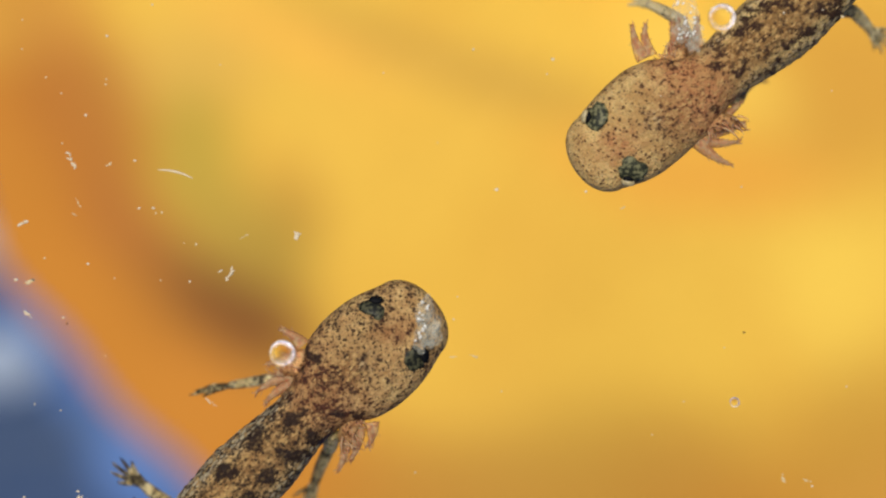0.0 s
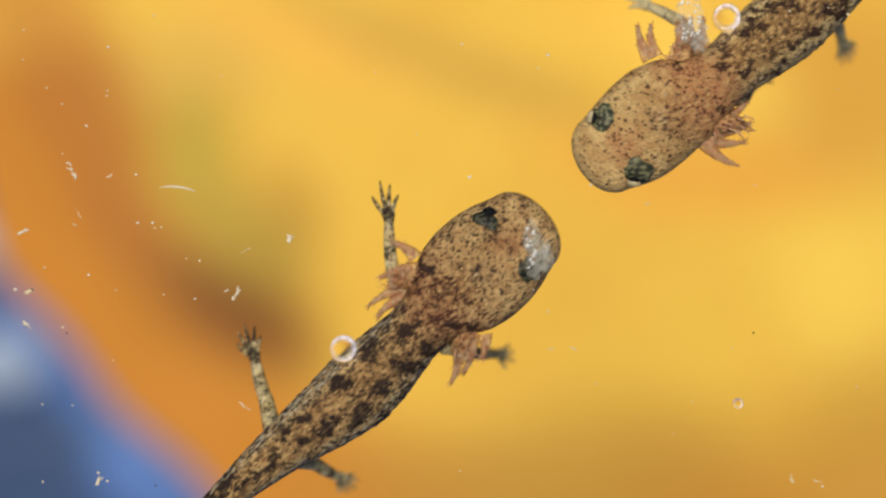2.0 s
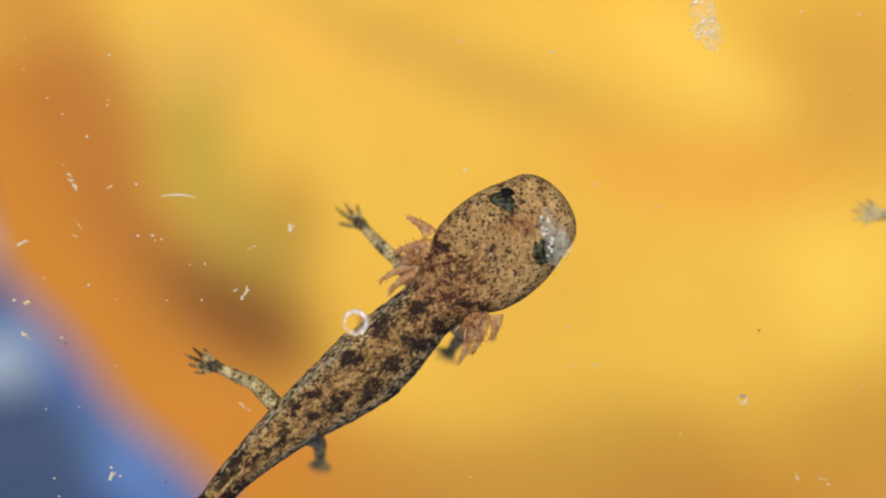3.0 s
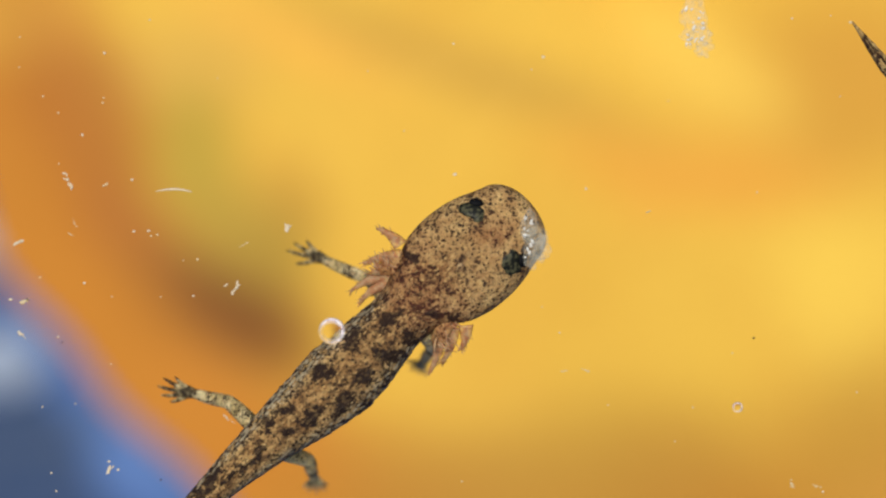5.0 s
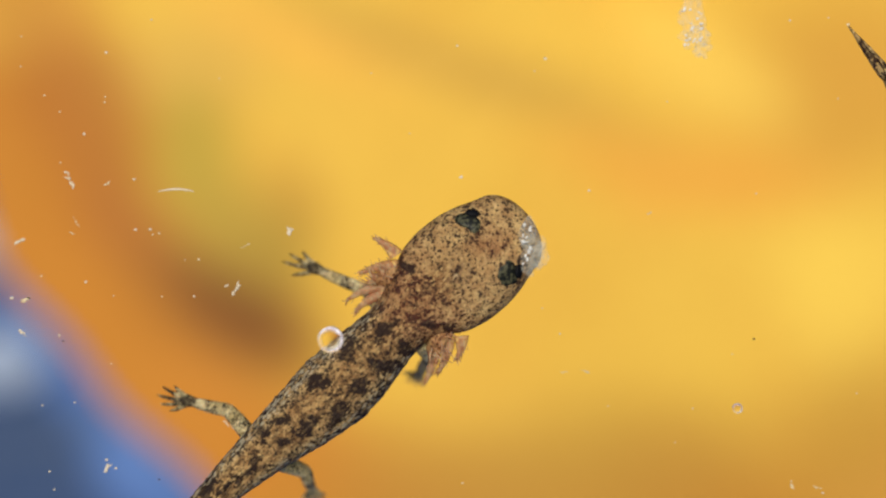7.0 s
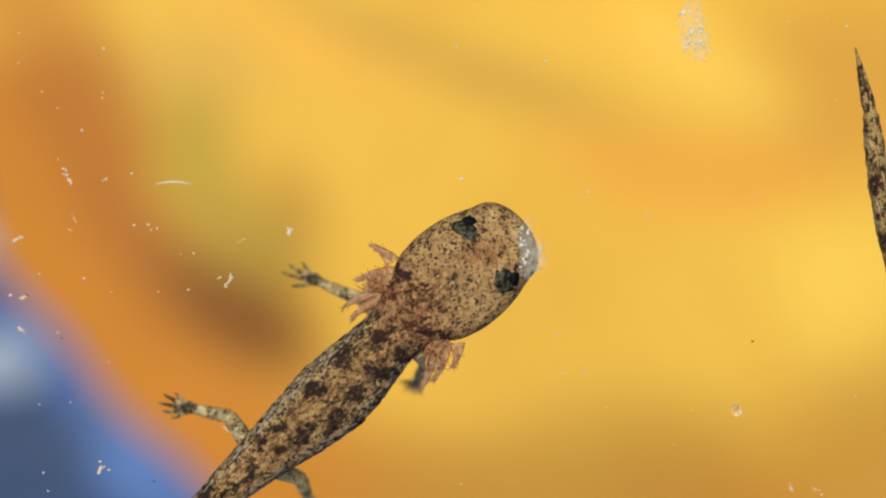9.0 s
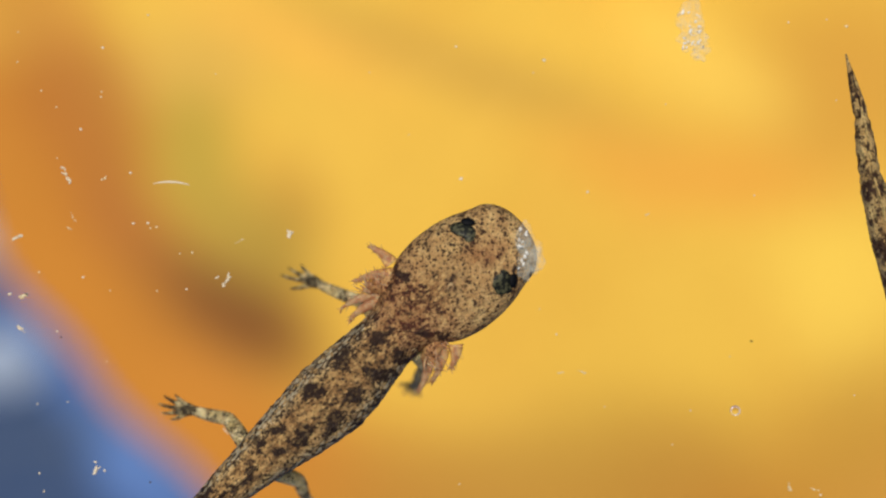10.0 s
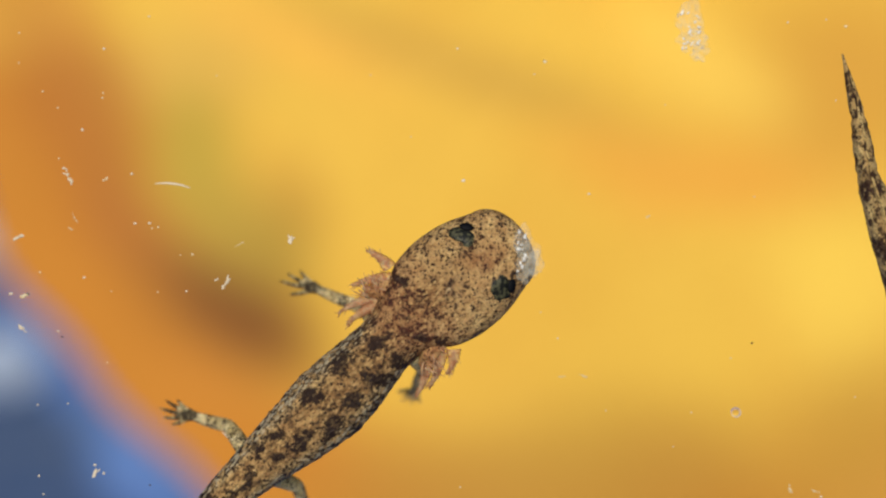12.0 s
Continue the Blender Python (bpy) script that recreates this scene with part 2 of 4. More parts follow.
def floor_skin():
    """Blue tub plastic with grey silt on it."""
    m = Mat("blue_tub_plastic", 0.45, 0.4)
    co = m.n("TexCoord").outputs["Object"]
    big = m.noise(co, 16, 3)
    col = m.mix(m.ramp(big, 0.42, 0.6), lin(62, 102, 182), lin(62, 82, 116))
    fine = m.noise(co, 260, 4)
    col = m.mix(m.math("MULTIPLY", m.ramp(fine, 0.45, 0.7), 0.35), col, lin(120, 128, 132))
    # pale highlights and glow beside the leaf, painted into the blue plastic's colour
    z = LEAF_Z - 0.012
    for x, y, rx, ry, turn in ((275, 800, 130, 260, 35), (70, 600, 60, 200, 30), (225, 835, 75, 110, 35)):
        p = at(x, y, z)
        mp = m.n("Mapping")
        mp.vector_type = "TEXTURE"
        mp.inputs["Location"].default_value = (p.x, p.y, z)
        mp.inputs["Rotation"].default_value = (0, 0, radians(turn))
        k = U * (H - z) / H
        mp.inputs["Scale"].default_value = (rx * k, ry * k, 1)
        m.to(co, mp.inputs["Vector"])
        g = m.t.nodes.new("ShaderNodeTexGradient")
        g.gradient_type = "SPHERICAL"
        m.to(mp.outputs["Vector"], g.inputs["Vector"])
        col = m.mix(m.math("MULTIPLY", m.ramp(g.outputs["Fac"], 0.0, 0.7), 0.7), col, lin(104, 140, 202))
    m.to(col, m.b.inputs["Base Color"])
    m.bump(fine, 0.3, 0.0005)
    return m.m


LEAF = (lin(242, 193, 73), lin(235, 182, 67))
BLOTCHES = [
    (1500, 160, 330, 260, 0, lin(216, 156, 58), 0.8),
    (1250, 300, 420, 120, -8, lin(240, 168, 62), 0.8),
    (820, 110, 520, 75, -21, lin(206, 160, 66), 0.8),
    (1000, 880, 680, 260, 0, lin(186, 137, 52), 0.74),
    (1560, 800, 240, 300, 0, lin(200, 150, 56), 0.7),
    # the next three are sunlit highlights, painted as brighter yellow
    (1470, 520, 210, 230, 20, lin(255, 212, 84), 0.75),
    (1230, 90, 260, 110, -35, lin(255, 208, 86), 0.85),
    (500, 60, 330, 60, -22, lin(255, 190, 76), 0.8),
    (330, 130, 230, 130, 0, lin(226, 178, 82), 0.6),
    (20, 20, 190, 150, 0, lin(238, 178, 72), 0.7),
    (165, 215, 150, 370, 24, lin(174, 102, 42), 0.66),
    (250, 400, 95, 190, 36, lin(178, 108, 44), 0.72),
    (405, 545, 270, 160, -30, lin(128, 78, 34), 0.97),
    (510, 380, 110, 160, 0, lin(188, 136, 50), 0.6),
    (345, 270, 115, 190, 10, lin(180, 156, 58), 0.72),
    (430, 420, 190, 120, -35, lin(172, 142, 54), 0.75),
]
LEAF_MAT = leaf_skin()
TUB = floor_skin()


def plain(name, a, b, scale, rough=0.8):
    m = Mat(name, rough, 0.3)
    co = m.n("TexCoord").outputs["Object"]
    n = m.noise(co, scale, 4)
    m.to(m.mix(m.ramp(n, 0.35, 0.65), a, b), m.b.inputs["Base Color"])
    m.bump(n, 0.3, 0.001)
    return m.m


GROUND = plain("ground_gravel", (0.22, 0.20, 0.17), (0.14, 0.13, 0.11), 40)
HIGHLIGHT_PEBBLE = plain("pale_highlight_pebble", (0.42, 0.48, 0.58), (0.32, 0.40, 0.54), 220)


# ---- the tub and the leaf ----
def box(bm, lo, hi):
    lo, hi = Vector(lo), Vector(hi)
    m = Matrix.LocRotScale((lo + hi) / 2, None, hi - lo)
    bmesh.ops.create_cube(bm, size=1, matrix=m)


def build_tub():
    z0, z1, r, th = LEAF_Z - 0.012, 0.03, 0.2, 0.005
    bm = bmesh.new()
    box(bm, (-r, -r, z0 - th), (r, r, z0))
    tagged(part("tub_floor", bm, TUB), "blue plastic tub bottom dusted with grey silt", "tub", kind="structure")
    for name, lo, hi in (("tub_wall_north", (-r, r, z0 - th), (r, r + th, z1)), ("tub_wall_south", (-r, -r - th, z0 - th), (r, -r, z1)),
                         ("tub_wall_east", (r, -r - th, z0 - th), (r + th, r + th, z1)), ("tub_wall_west", (-r - th, -r - th, z0 - th), (-r, r + th, z1))):
        bm = bmesh.new()
        box(bm, lo, hi)
        tagged(part(name, bm, TUB), "blue plastic tub wall", "tub", kind="structure")
    bm = bmesh.new()
    box(bm, (-60, -60, z0 - th - 0.05), (60, 60, z0 - th))
    tagged(part("ground", bm, GROUND), "gravelly ground under the tub", "ground", kind="structure")


def build_leaf():
    c = at(1100, -100, LEAF_Z)
    s = U * (H - LEAF_Z) / H
    big = 1212 * s
    bm = bmesh.new()
    rings, spokes = 60, 180
    rows = []
    for i in range(rings + 1):
        r = (i / rings) ** 0.8
        row = []
        for k in range(spokes):
            a = 2 * math.pi * k / spokes
            edge = big * (1 + 0.012 * math.sin(9 * a + 1) + 0.008 * math.sin(23 * a))
            x, y = c.x + edge * r * math.cos(a), c.y + edge * r * math.sin(a)
            vein = abs(((a * 18 / (2 * math.pi)) % 1) - 0.5) * 2
            z = 0.0010 * max(0, vein - 0.86) / 0.14 * (1 - r) + 0.0018 * noise.noise((x * 30, y * 30, 3)) + 0.004 * max(0, r - 0.86) / 0.14
            row.append(bm.verts.new((x, y, LEAF_Z + z)))
        rows.append(row)
    for a, b in zip(rows[1:], rows[2:]):
        for k in range(spokes):
            bm.faces.new((a[k], a[(k + 1) % spokes], b[(k + 1) % spokes], b[k]))
    mid = bm.verts.new((c.x, c.y, LEAF_Z))
    for v in rows[0]:
        bm.verts.remove(v)
    for k in range(spokes):
        bm.faces.new((mid, rows[1][k], rows[1][(k + 1) % spokes]))
    ob = part("water_lily_leaf", bm, LEAF_MAT)
    for p in ob.data.polygons:
        if p.normal.z < 0:
            p.flip()
    sol = ob.modifiers.new("thick", "SOLIDIFY")
    sol.thickness, sol.offset = 0.0012, -1
    tagged(ob, "yellowing round water-lily leaf with orange margin and brown-green blotches", "leaf")
    # its stalk, down to the tub's bottom
    st = tube(bezier(c + Vector((0, 0, -0.001)), c + Vector((0.02, 0.01, -0.006)), c + Vector((0.08, 0.05, -0.0085)), 10), [0.003] * 10, 10)
    part("stalk", st, LEAF_MAT, ob)


def build_highlight_pebbles():
    rng = random.Random(4)
    # two pale stones, added in place of soft highlights on the blue bottom
    for x, y, r in ((10, 640, 75), (-30, 430, 55)):
        z = LEAF_Z - 0.012
        p = at(x, y, z)
        s = U * (H - z) / H
        bm = bmesh.new()
        bmesh.ops.create_icosphere(bm, subdivisions=3, radius=1)
        o = rng.random() * 50
        for v in bm.verts:
            v.co *= 1 + 0.22 * noise.noise(v.co * 1.3 + Vector((o, o, o)))
            v.co = Vector((v.co.x * r * s, v.co.y * r * s * 0.8, v.co.z * r * s * 0.32))
        lowest = min(v.co.z for v in bm.verts)
        ob = part("pebble", bm, HIGHLIGHT_PEBBLE)
        ob.matrix_basis = Matrix.Translation((p.x, p.y, z - lowest - 0.0004))
        tagged(ob, "pale grey-blue rounded pebble added for a highlight on the blue tub bottom", "pebble", "pebbles on the tub bottom")


build_tub()
build_leaf()
build_highlight_pebbles()

# ---- the larvae ----
KNOTS_X = (-845, -790, -720, -640, -560, -481, -432, -363, -289, -203, -139, -67, -30, 5, 40, 85, 130, 165, 200)
KNOTS_W = (1, 8, 14, 19, 25, 31, 38, 47, 60, 71, 66, 55, 56, 70, 92, 101, 100, 93, 80)
KNOTS_H = (2, 12, 22, 30, 36, 40, 42, 46, 52, 58, 56, 52, 52, 54, 56, 56, 53, 48, 42)
PIECES = (("head", -50, 255, 0), ("trunk", -262, 24, 0), ("loin", -424, -188, -225), ("tail_base", -536, -358, -390),
          ("tail_middle", -652, -486, -510), ("tail_end", -748, -610, -630), ("tail_tip", -845, -712, -730))


def smooth_at(x, ys):
    """A soft curve through the knots."""
    return sum(np.interp(x + d, KNOTS_X, ys) * w for d, w in ((-16, 1), (-8, 2), (0, 3), (8, 2), (16, 1))) / 9


def half_sizes(x):
    if x > 200:
        q = math.sqrt(max(0.0, 1 - ((x - 200) / 55.2) ** 2))
        return 80 * q ** 0.92, 41 * q ** 0.75
    return (float(smooth_at(x, KNOTS_W)), float(smooth_at(x, KNOTS_H)))


TABLE_X = np.arange(-850, 256, 3.0)
TABLE_W = np.array([half_sizes(min(v, 254.9))[0] for v in TABLE_X]) + 1

# blotches along the back: place along and across the animal, half length, half width
SPOTS_NEAR = ((-66, 13, 20, 12), (-62, -38, 12, 16), (-112, -31, 26, 17), (-168, -23, 17, 14), (-135, 36, 26, 16), (-208, 34, 20, 14), (-82, 50, 14, 12),
              (-303, 37, 13, 12), (-279, -9, 22, 13), (-227, -28, 26, 14), (-328, 2, 15, 7), (-344, 41, 12, 7), (-401, 20, 15, 9), (-432, 18, 13, 8), (-467, 44, 18, 9),
              (1, -30, 9, 8), (15, -66, 16, 9), (30, 62, 10, 14))
SPOTS_FAR = ((-45, -11, 16, 11), (-80, 17, 15, 12), (-123, -37, 24, 12), (-150, -15, 14, 12), (-77, -43, 16, 11), (-172, 32, 20, 9), (-208, 42, 20, 9),
             (-129, 50, 14, 7), (-213, -24, 22, 16), (-175, -44, 26, 13), (-252, 24, 16, 11), (8, -62, 16, 8), (-6, 46, 12, 8))


def pigment(seed, strength, shift, spine):
    """How dark, pink and grey the skin is, from its place on the animal."""
    rng = random.Random(seed)
    near = seed == 1
    spots = list(SPOTS_NEAR if near else SPOTS_FAR)
    x = -495 if near else -285
    while x > -820:
        w = half_sizes(x)[0]
        for side in (-1, 1):
            spots.append((x + rng.uniform(-14, 14), spine(x) + side * w * rng.uniform(0.35, 0.8), rng.uniform(10, 22), rng.uniform(0.28, 0.5) * w + 3))
        x -= 34
    eyes = (172, 178)[seed - 1]

    def side_of(co):
        x = co[:, 0] - shift
        y = co[:, 1]
        off = y - np.interp(x, TABLE_X, [spine(v) for v in TABLE_X])
        rel = np.abs(off) / np.interp(x, TABLE_X, TABLE_W)
        return x, y, rel, np.clip((-x - 20) / 50, 0, 1)

    def dark(co):
        x, y, rel, body = side_of(co)
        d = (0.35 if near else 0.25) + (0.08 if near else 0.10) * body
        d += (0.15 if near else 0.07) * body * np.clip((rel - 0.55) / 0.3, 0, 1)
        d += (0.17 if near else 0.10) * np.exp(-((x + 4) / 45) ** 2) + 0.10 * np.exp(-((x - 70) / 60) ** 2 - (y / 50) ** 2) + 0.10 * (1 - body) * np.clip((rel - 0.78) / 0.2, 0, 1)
        d -= 0.08 * np.clip((-x - 460) / 80, 0, 1)
        for side in (-1, 1):
            d += (0.16 if near else 0.05) * np.exp(-(((x - eyes) / 34) ** 2 + ((y - side * 54) / 30) ** 2) ** 2)
        wx, wy = x + 6 * np.sin(y / 7 + x / 13), y + 5 * np.sin(x / 8 + 1.3) + 3 * np.sin(x / 3.7 + y / 9)
        for sx, sy, rx, ry in spots:
            d += (0.46 if near else 0.42) * np.exp(-(((wx - sx) / rx) ** 2 + ((wy - sy) / ry) ** 2) ** 2)
        return np.clip(d * strength, 0, 0.95)

    def pink(co):
        x, y, rel, body = side_of(co)
        return np.clip(0.85 * np.exp(-((x + 4) / 58) ** 2) + 0.6 * np.exp(-((x - 172) / 34) ** 2 - ((y - 6) / 32) ** 2) + (0.12 if near else 0.25) * (1 - body), 0, 1)

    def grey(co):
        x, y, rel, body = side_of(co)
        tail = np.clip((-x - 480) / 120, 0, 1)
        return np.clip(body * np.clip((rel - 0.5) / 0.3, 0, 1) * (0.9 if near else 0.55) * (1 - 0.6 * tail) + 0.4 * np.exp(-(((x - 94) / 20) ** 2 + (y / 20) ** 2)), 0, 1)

    def brown(co):
        x, y, rel, body = side_of(co)
        b = 0.9 * np.exp(-((x - 66) / 50) ** 2 - ((y - 14) / 40) ** 2) + 0.5 * np.exp(-(((x - 168) / 26) ** 2 + ((y - 8) / 26) ** 2)) + (0.8 if near else 0.9) * body * np.clip((0.62 - rel) / 0.15, 0, 1) * (1 - 0.8 * np.clip((-x - 480) / 120, 0, 1))
        return np.clip(b + 0.4 * np.exp(-((x + 10) / 40) ** 2), 0, 0.9)
    return dark, pink, grey, brown


LEG_SIZES = {"foreleg": (64, 88, 13.5, 4), "hind_leg": (82, 60, 14.5, 5)}  # upper and lower length, thickness, toes


def leg_mesh(length, thick, thin, side):
    """One segment of a limb along +x, round at the joints and a little bowed."""
    k = length * U
    pts = bezier((-0.08 * k, 0, 0), (0.45 * k, side * 0.05 * k, 0.02 * k), (1.06 * k, 0, 0), 14)
    rad = []
    for i in range(14):
        f = i / 13
        end = min(1.0, 0.55 + 2.2 * min(f, 1 - f) + 0.25)
        rad.append(U * (thick + (thin - thick) * f + 1.2 * math.sin(math.pi * f)) * end)
    return tube(pts, rad, 16, None, 0.85)


def foot_mesh(toes, side, hind):
    """A small palm with thin, slightly crooked toes of unlike lengths."""
    bm = loft([(Vector((x * U, 0, 0)), Vector((0, 1, 0)), Vector((0, 0, 1)), w * U, 5 * U) for x, w in
               ((-8, 7), (0, 8.5), (8, 10.5), (14, 12), (19, 10), (23, 5))], 12)
    spread = (-0.48, -0.23, 0.03, 0.28, 0.58) if hind else (-0.42, -0.10, 0.15, 0.54)
    lengths = (32, 50, 56, 48, 32) if hind else (36, 54, 62, 40)
    for i in range(toes):
        a = spread[i] * side
        ln = lengths[i] * U
        r0 = Vector((15 * U, spread[i] * 13 * side * U, 0))
        tip = r0 + Vector((math.cos(a) * ln, math.sin(a) * ln, -2 * U))
        mid = (r0 + tip) / 2 + Vector((-math.sin(a) * side * 3 * U, math.cos(a) * side * 3 * U, 3 * U))
        tube(bezier(r0, mid, tip, 8), [U * v for v in (5.0, 4.6, 4.0, 4.2, 3.6, 3.2, 2.4, 0.9)], 8, bm)
    return bm


def gill_mesh(length, seed, side):
    """A feathery gill along +x: a thin stem with two rows of soft threads."""
    rng = random.Random(seed)
    k = length * U
    pts = bezier((0, 0, 0), (0.5 * k, -side * 0.10 * k, 0.06 * k), (k, side * 0.10 * k, -0.04 * k), 12)
    bm = tube(pts, [U * (12.5 * (1 - i / 11) ** 0.9 + 1.8) for i in range(12)], 8)
    for i in range(84):
        t = 0.02 + 0.97 * i / 83
        j = min(10, int(t * 11))
        p = pts[j].lerp(pts[j + 1], t * 11 - j)
        d = (pts[j + 1] - pts[j]).normalized()
        out = Vector((-d.y, d.x, 0)) * (1 if i % 2 else -1)
        ln = U * rng.uniform(7, 22) * (1.1 - 0.5 * t)
        way = (d * rng.uniform(0.9, 2.2) + out * rng.uniform(0.2, 1.0) + Vector((0, 0, rng.uniform(-0.7, 0.5)))).normalized()
        bent = p + way * ln * 0.5 + (d * rng.uniform(-0.2, 0.4) + out * rng.uniform(-0.3, 0.3)) * ln
        fat = rng.uniform(0.7, 1.15)
        tube(bezier(p, bent, p + way * ln, 4), [U * v * fat for v in (1.15, 1.05, 0.9, 0.4)], 4, bm)
    return bm


def fringe_mesh(seed, side):
    """Loose threads along the foot of the gills, lying back and outwards."""
    rng = random.Random(seed)
    bm = bmesh.new()
    for i in range(90):
        p = Vector((rng.uniform(-46, 40), side * rng.uniform(-8, 12), rng.uniform(-14, 16))) * U
        a = radians(rng.uniform(80, 165)) * side
        ln = rng.uniform(10, 34) * U
        way = Vector((math.cos(a), math.sin(a), rng.uniform(-0.4, 0.3)))
        bow = Vector((rng.uniform(-0.2, 0.2), rng.uniform(-0.2, 0.2), 0.15)) * ln
        k = rng.uniform(0.7, 1.6)
        tube(bezier(p, p + way * ln * 0.5 + bow, p + way * ln, 5), [U * v * k for v in (1.8, 1.6, 1.3, 1.0, 0.4)], 4, bm)
    return bm


def spine_curve(loin, tail):
    """Sideways way of the spine for a loin that turns by so many degrees, and a tail that turns back."""
    xs = np.arange(260, -860, -4.0)
    ang = -loin * np.clip((-130 - xs) / 170, 0, 1) + tail * np.clip((-340 - xs) / 160, 0, 1)
    ys = np.cumsum(-4.0 * np.tan(np.radians(ang)))
    ys -= np.interp(0, xs[::-1], ys[::-1])
    return lambda x: float(np.interp(x, xs[::-1], ys[::-1]))


class Larva:
    def __init__(self, label, material, seed, strength, shift, gills, curve=(0, 0), hip=(-152, 30), lean=0.0, group="salamander larvae in the tub"):
        self.root = tagged(new("salamander_larva"), label, "salamander larva", group)
        self.parts = {}
        self.side, self.hip, self.offsets = spine_curve(*curve), hip, (0, curve[0], -curve[1], 0, 0, 0)
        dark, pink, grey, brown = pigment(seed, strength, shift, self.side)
        for name, lo, hi, joint in PIECES:
            step = 3.0
            n = int((hi - lo) / step)
            rings = []
            for i in range(n + 1):
                x = lo + (hi - lo) * i / n
                if name == "head":
                    x = lo + (hi - lo) * (1 - (1 - i / n) ** 1.35)
                w, h = half_sizes(min(x, 254.9))
                if seed == 2 and x > 0:
                    w *= 1 - 0.08 * min(1, x / 60)
                w *= 1 + 0.16 * noise.noise((x * 0.075, seed * 5.3, 2.5)) * min(1, max(0, (-x - 540) / 60))
                w *= 1 + 0.02 * noise.noise((x * 0.09, seed * 9.1, 0.5)) * min(1, max(0, (-x - 60) / 40)) * min(1, max(0, (x + 420) / 40))
                shrink = 1.0
                if name != "tail_tip":
                    shrink *= 1 - 0.5 * max(0, 1 - (x - lo) / 30) ** 1.5
                if name != "head":
                    shrink *= 1 - 0.5 * max(0, 1 - (hi - x) / 30) ** 1.5
                lift = 0.0 if x > -300 else min(14, (-300 - x) * 0.06)
                rings.append((Vector(((x - joint) * U, (self.side(x) - self.side(joint) + lean * (min(1.0, max(0.5, 0.5 + (x + 40) / 120)) if seed == 1 else math.exp(-((x - 70) / 60) ** 2))) * U, lift * U)), Vector((0, 1, 0)), Vector((0, 0, 1)), w * shrink * U, h * shrink * U))
            ob = part(name, loft(rings, 96, squash=0.92 if name == "head" else 1.0), material, self.root)
            if name != "head":
                for vert in ob.data.vertices:
                    q = vert.co / U + Vector((joint, 0, seed * 40))
                    k = 1 + 0.022 * noise.noise(q * 0.12) + 0.018 * noise.noise(q * 0.3)
                    vert.co.y, vert.co.z = vert.co.y * k, vert.co.z * k
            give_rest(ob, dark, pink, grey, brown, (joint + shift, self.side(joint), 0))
            self.parts[name] = ob
            if name.startswith("tail"):
                fin_lo, fin_hi = max(lo, -835) + 10, hi - 12
                rings = []
                for i in range(25):
                    x = fin_lo + (fin_hi - fin_lo) * i / 24
                    h = half_sizes(x)[1]
                    end = math.sin(math.pi * i / 24) ** 0.35 if 0 < i < 24 else 0.3
                    ruffle = 1 + 0.16 * noise.noise((x * 0.06, seed * 3.0, 0))
                    rings.append((Vector(((x - joint) * U, (self.side(x) - self.side(joint) + 2.5 * noise.noise((x * 0.05, seed, 1))) * U, (12 + h * 0.75) * U)),
                                  Vector((0, 1, 0)), Vector((0, 0, 1)), (1.5 + 0.10 * half_sizes(x)[0]) * U, (6 + 0.5 * h) * end * ruffle * (0.45 if name == "tail_base" else 0.8) * U))
                fin = part("tail_fin", loft(rings, 12), material, ob, "thin ruffled fin along the tail")
                give_rest(fin, lambda co: np.clip(0.30 + 0.4 * (np.sin(co[:, 0] / 13 + 2 * np.sin(co[:, 0] / 31)) > 0.3), 0, 1), None, None, None, (joint + shift, self.side(joint), 0))
        head = self.parts["head"]
        fore, aside = (2, 5) if seed == 1 else (10, 0)
        for side in (1, -1):
            bm = bmesh.new()
            bmesh.ops.create_uvsphere(bm, u_segments=24, v_segments=16, radius=1)
            for v in bm.verts:
                k = 1 + 0.42 * noise.noise(v.co * 1.8 + Vector((seed * 4, side * 6, 1)))
                v.co = Vector((v.co.x * 28 * k * U, v.co.y * 22 * k * U, v.co.z * 10 * U))
            eye = part("eye", bm, IRIS if seed == 1 else IRIS_PALE, head, "dark green-grey lidless eye")
            eye.matrix_basis = Matrix.Translation(((166 + fore) * U, (side * 53 + aside) * U, 32 * U)) @ pose(0, 0, 0, 0, 0, -side * 45) @ pose(0, 0, 0, -side * 26, 0, 0)
            bm = bmesh.new()
            bmesh.ops.create_uvsphere(bm, u_segments=16, v_segments=10, radius=1)
            for v in bm.verts:
                v.co = Vector((v.co.x * (13 if seed == 1 else 10) * U, v.co.y * (8 if seed == 1 else 6) * U, v.co.z * 4 * U))
            pupil = part("pupil", bm, PUPIL, head, "black pupil")
            # the white glint beside the pupil is a pale-coloured rim
            if seed == 2:
                bm = bmesh.new()
                bmesh.ops.create_uvsphere(bm, u_segments=16, v_segments=10, radius=1)
                for v in bm.verts:
                    v.co = Vector((v.co.x * 13 * U, v.co.y * 7 * U, v.co.z * 7 * U))
                ring = part("eye_rim", bm, EYE_RIM, head, "pale rim of the eye, coloured for its white glint")
                ring.matrix_basis = Matrix.Translation(((181 + fore) * U, (side * 69 + aside) * U, 31 * U)) @ pose(0, 0, 0, 0, 0, -side * 45) @ pose(0, 0, 0, -side * 30, 0, 0)
            pupil.matrix_basis = Matrix.Translation(((178 + fore) * U, (side * 65 + aside) * U, (34 if seed == 1 else 35) * U)) @ pose(0, 0, 0, 0, 0, -side * 45) @ pose(0, 0, 0, -side * 30, 0, 0)
            bm = bmesh.new()
            bmesh.ops.create_uvsphere(bm, u_segments=28, v_segments=16, radius=1)
            for v in bm.verts:
                k = 1 + 0.22 * noise.noise(v.co * 2.2 + Vector((seed * 7, side * 3, 0)))
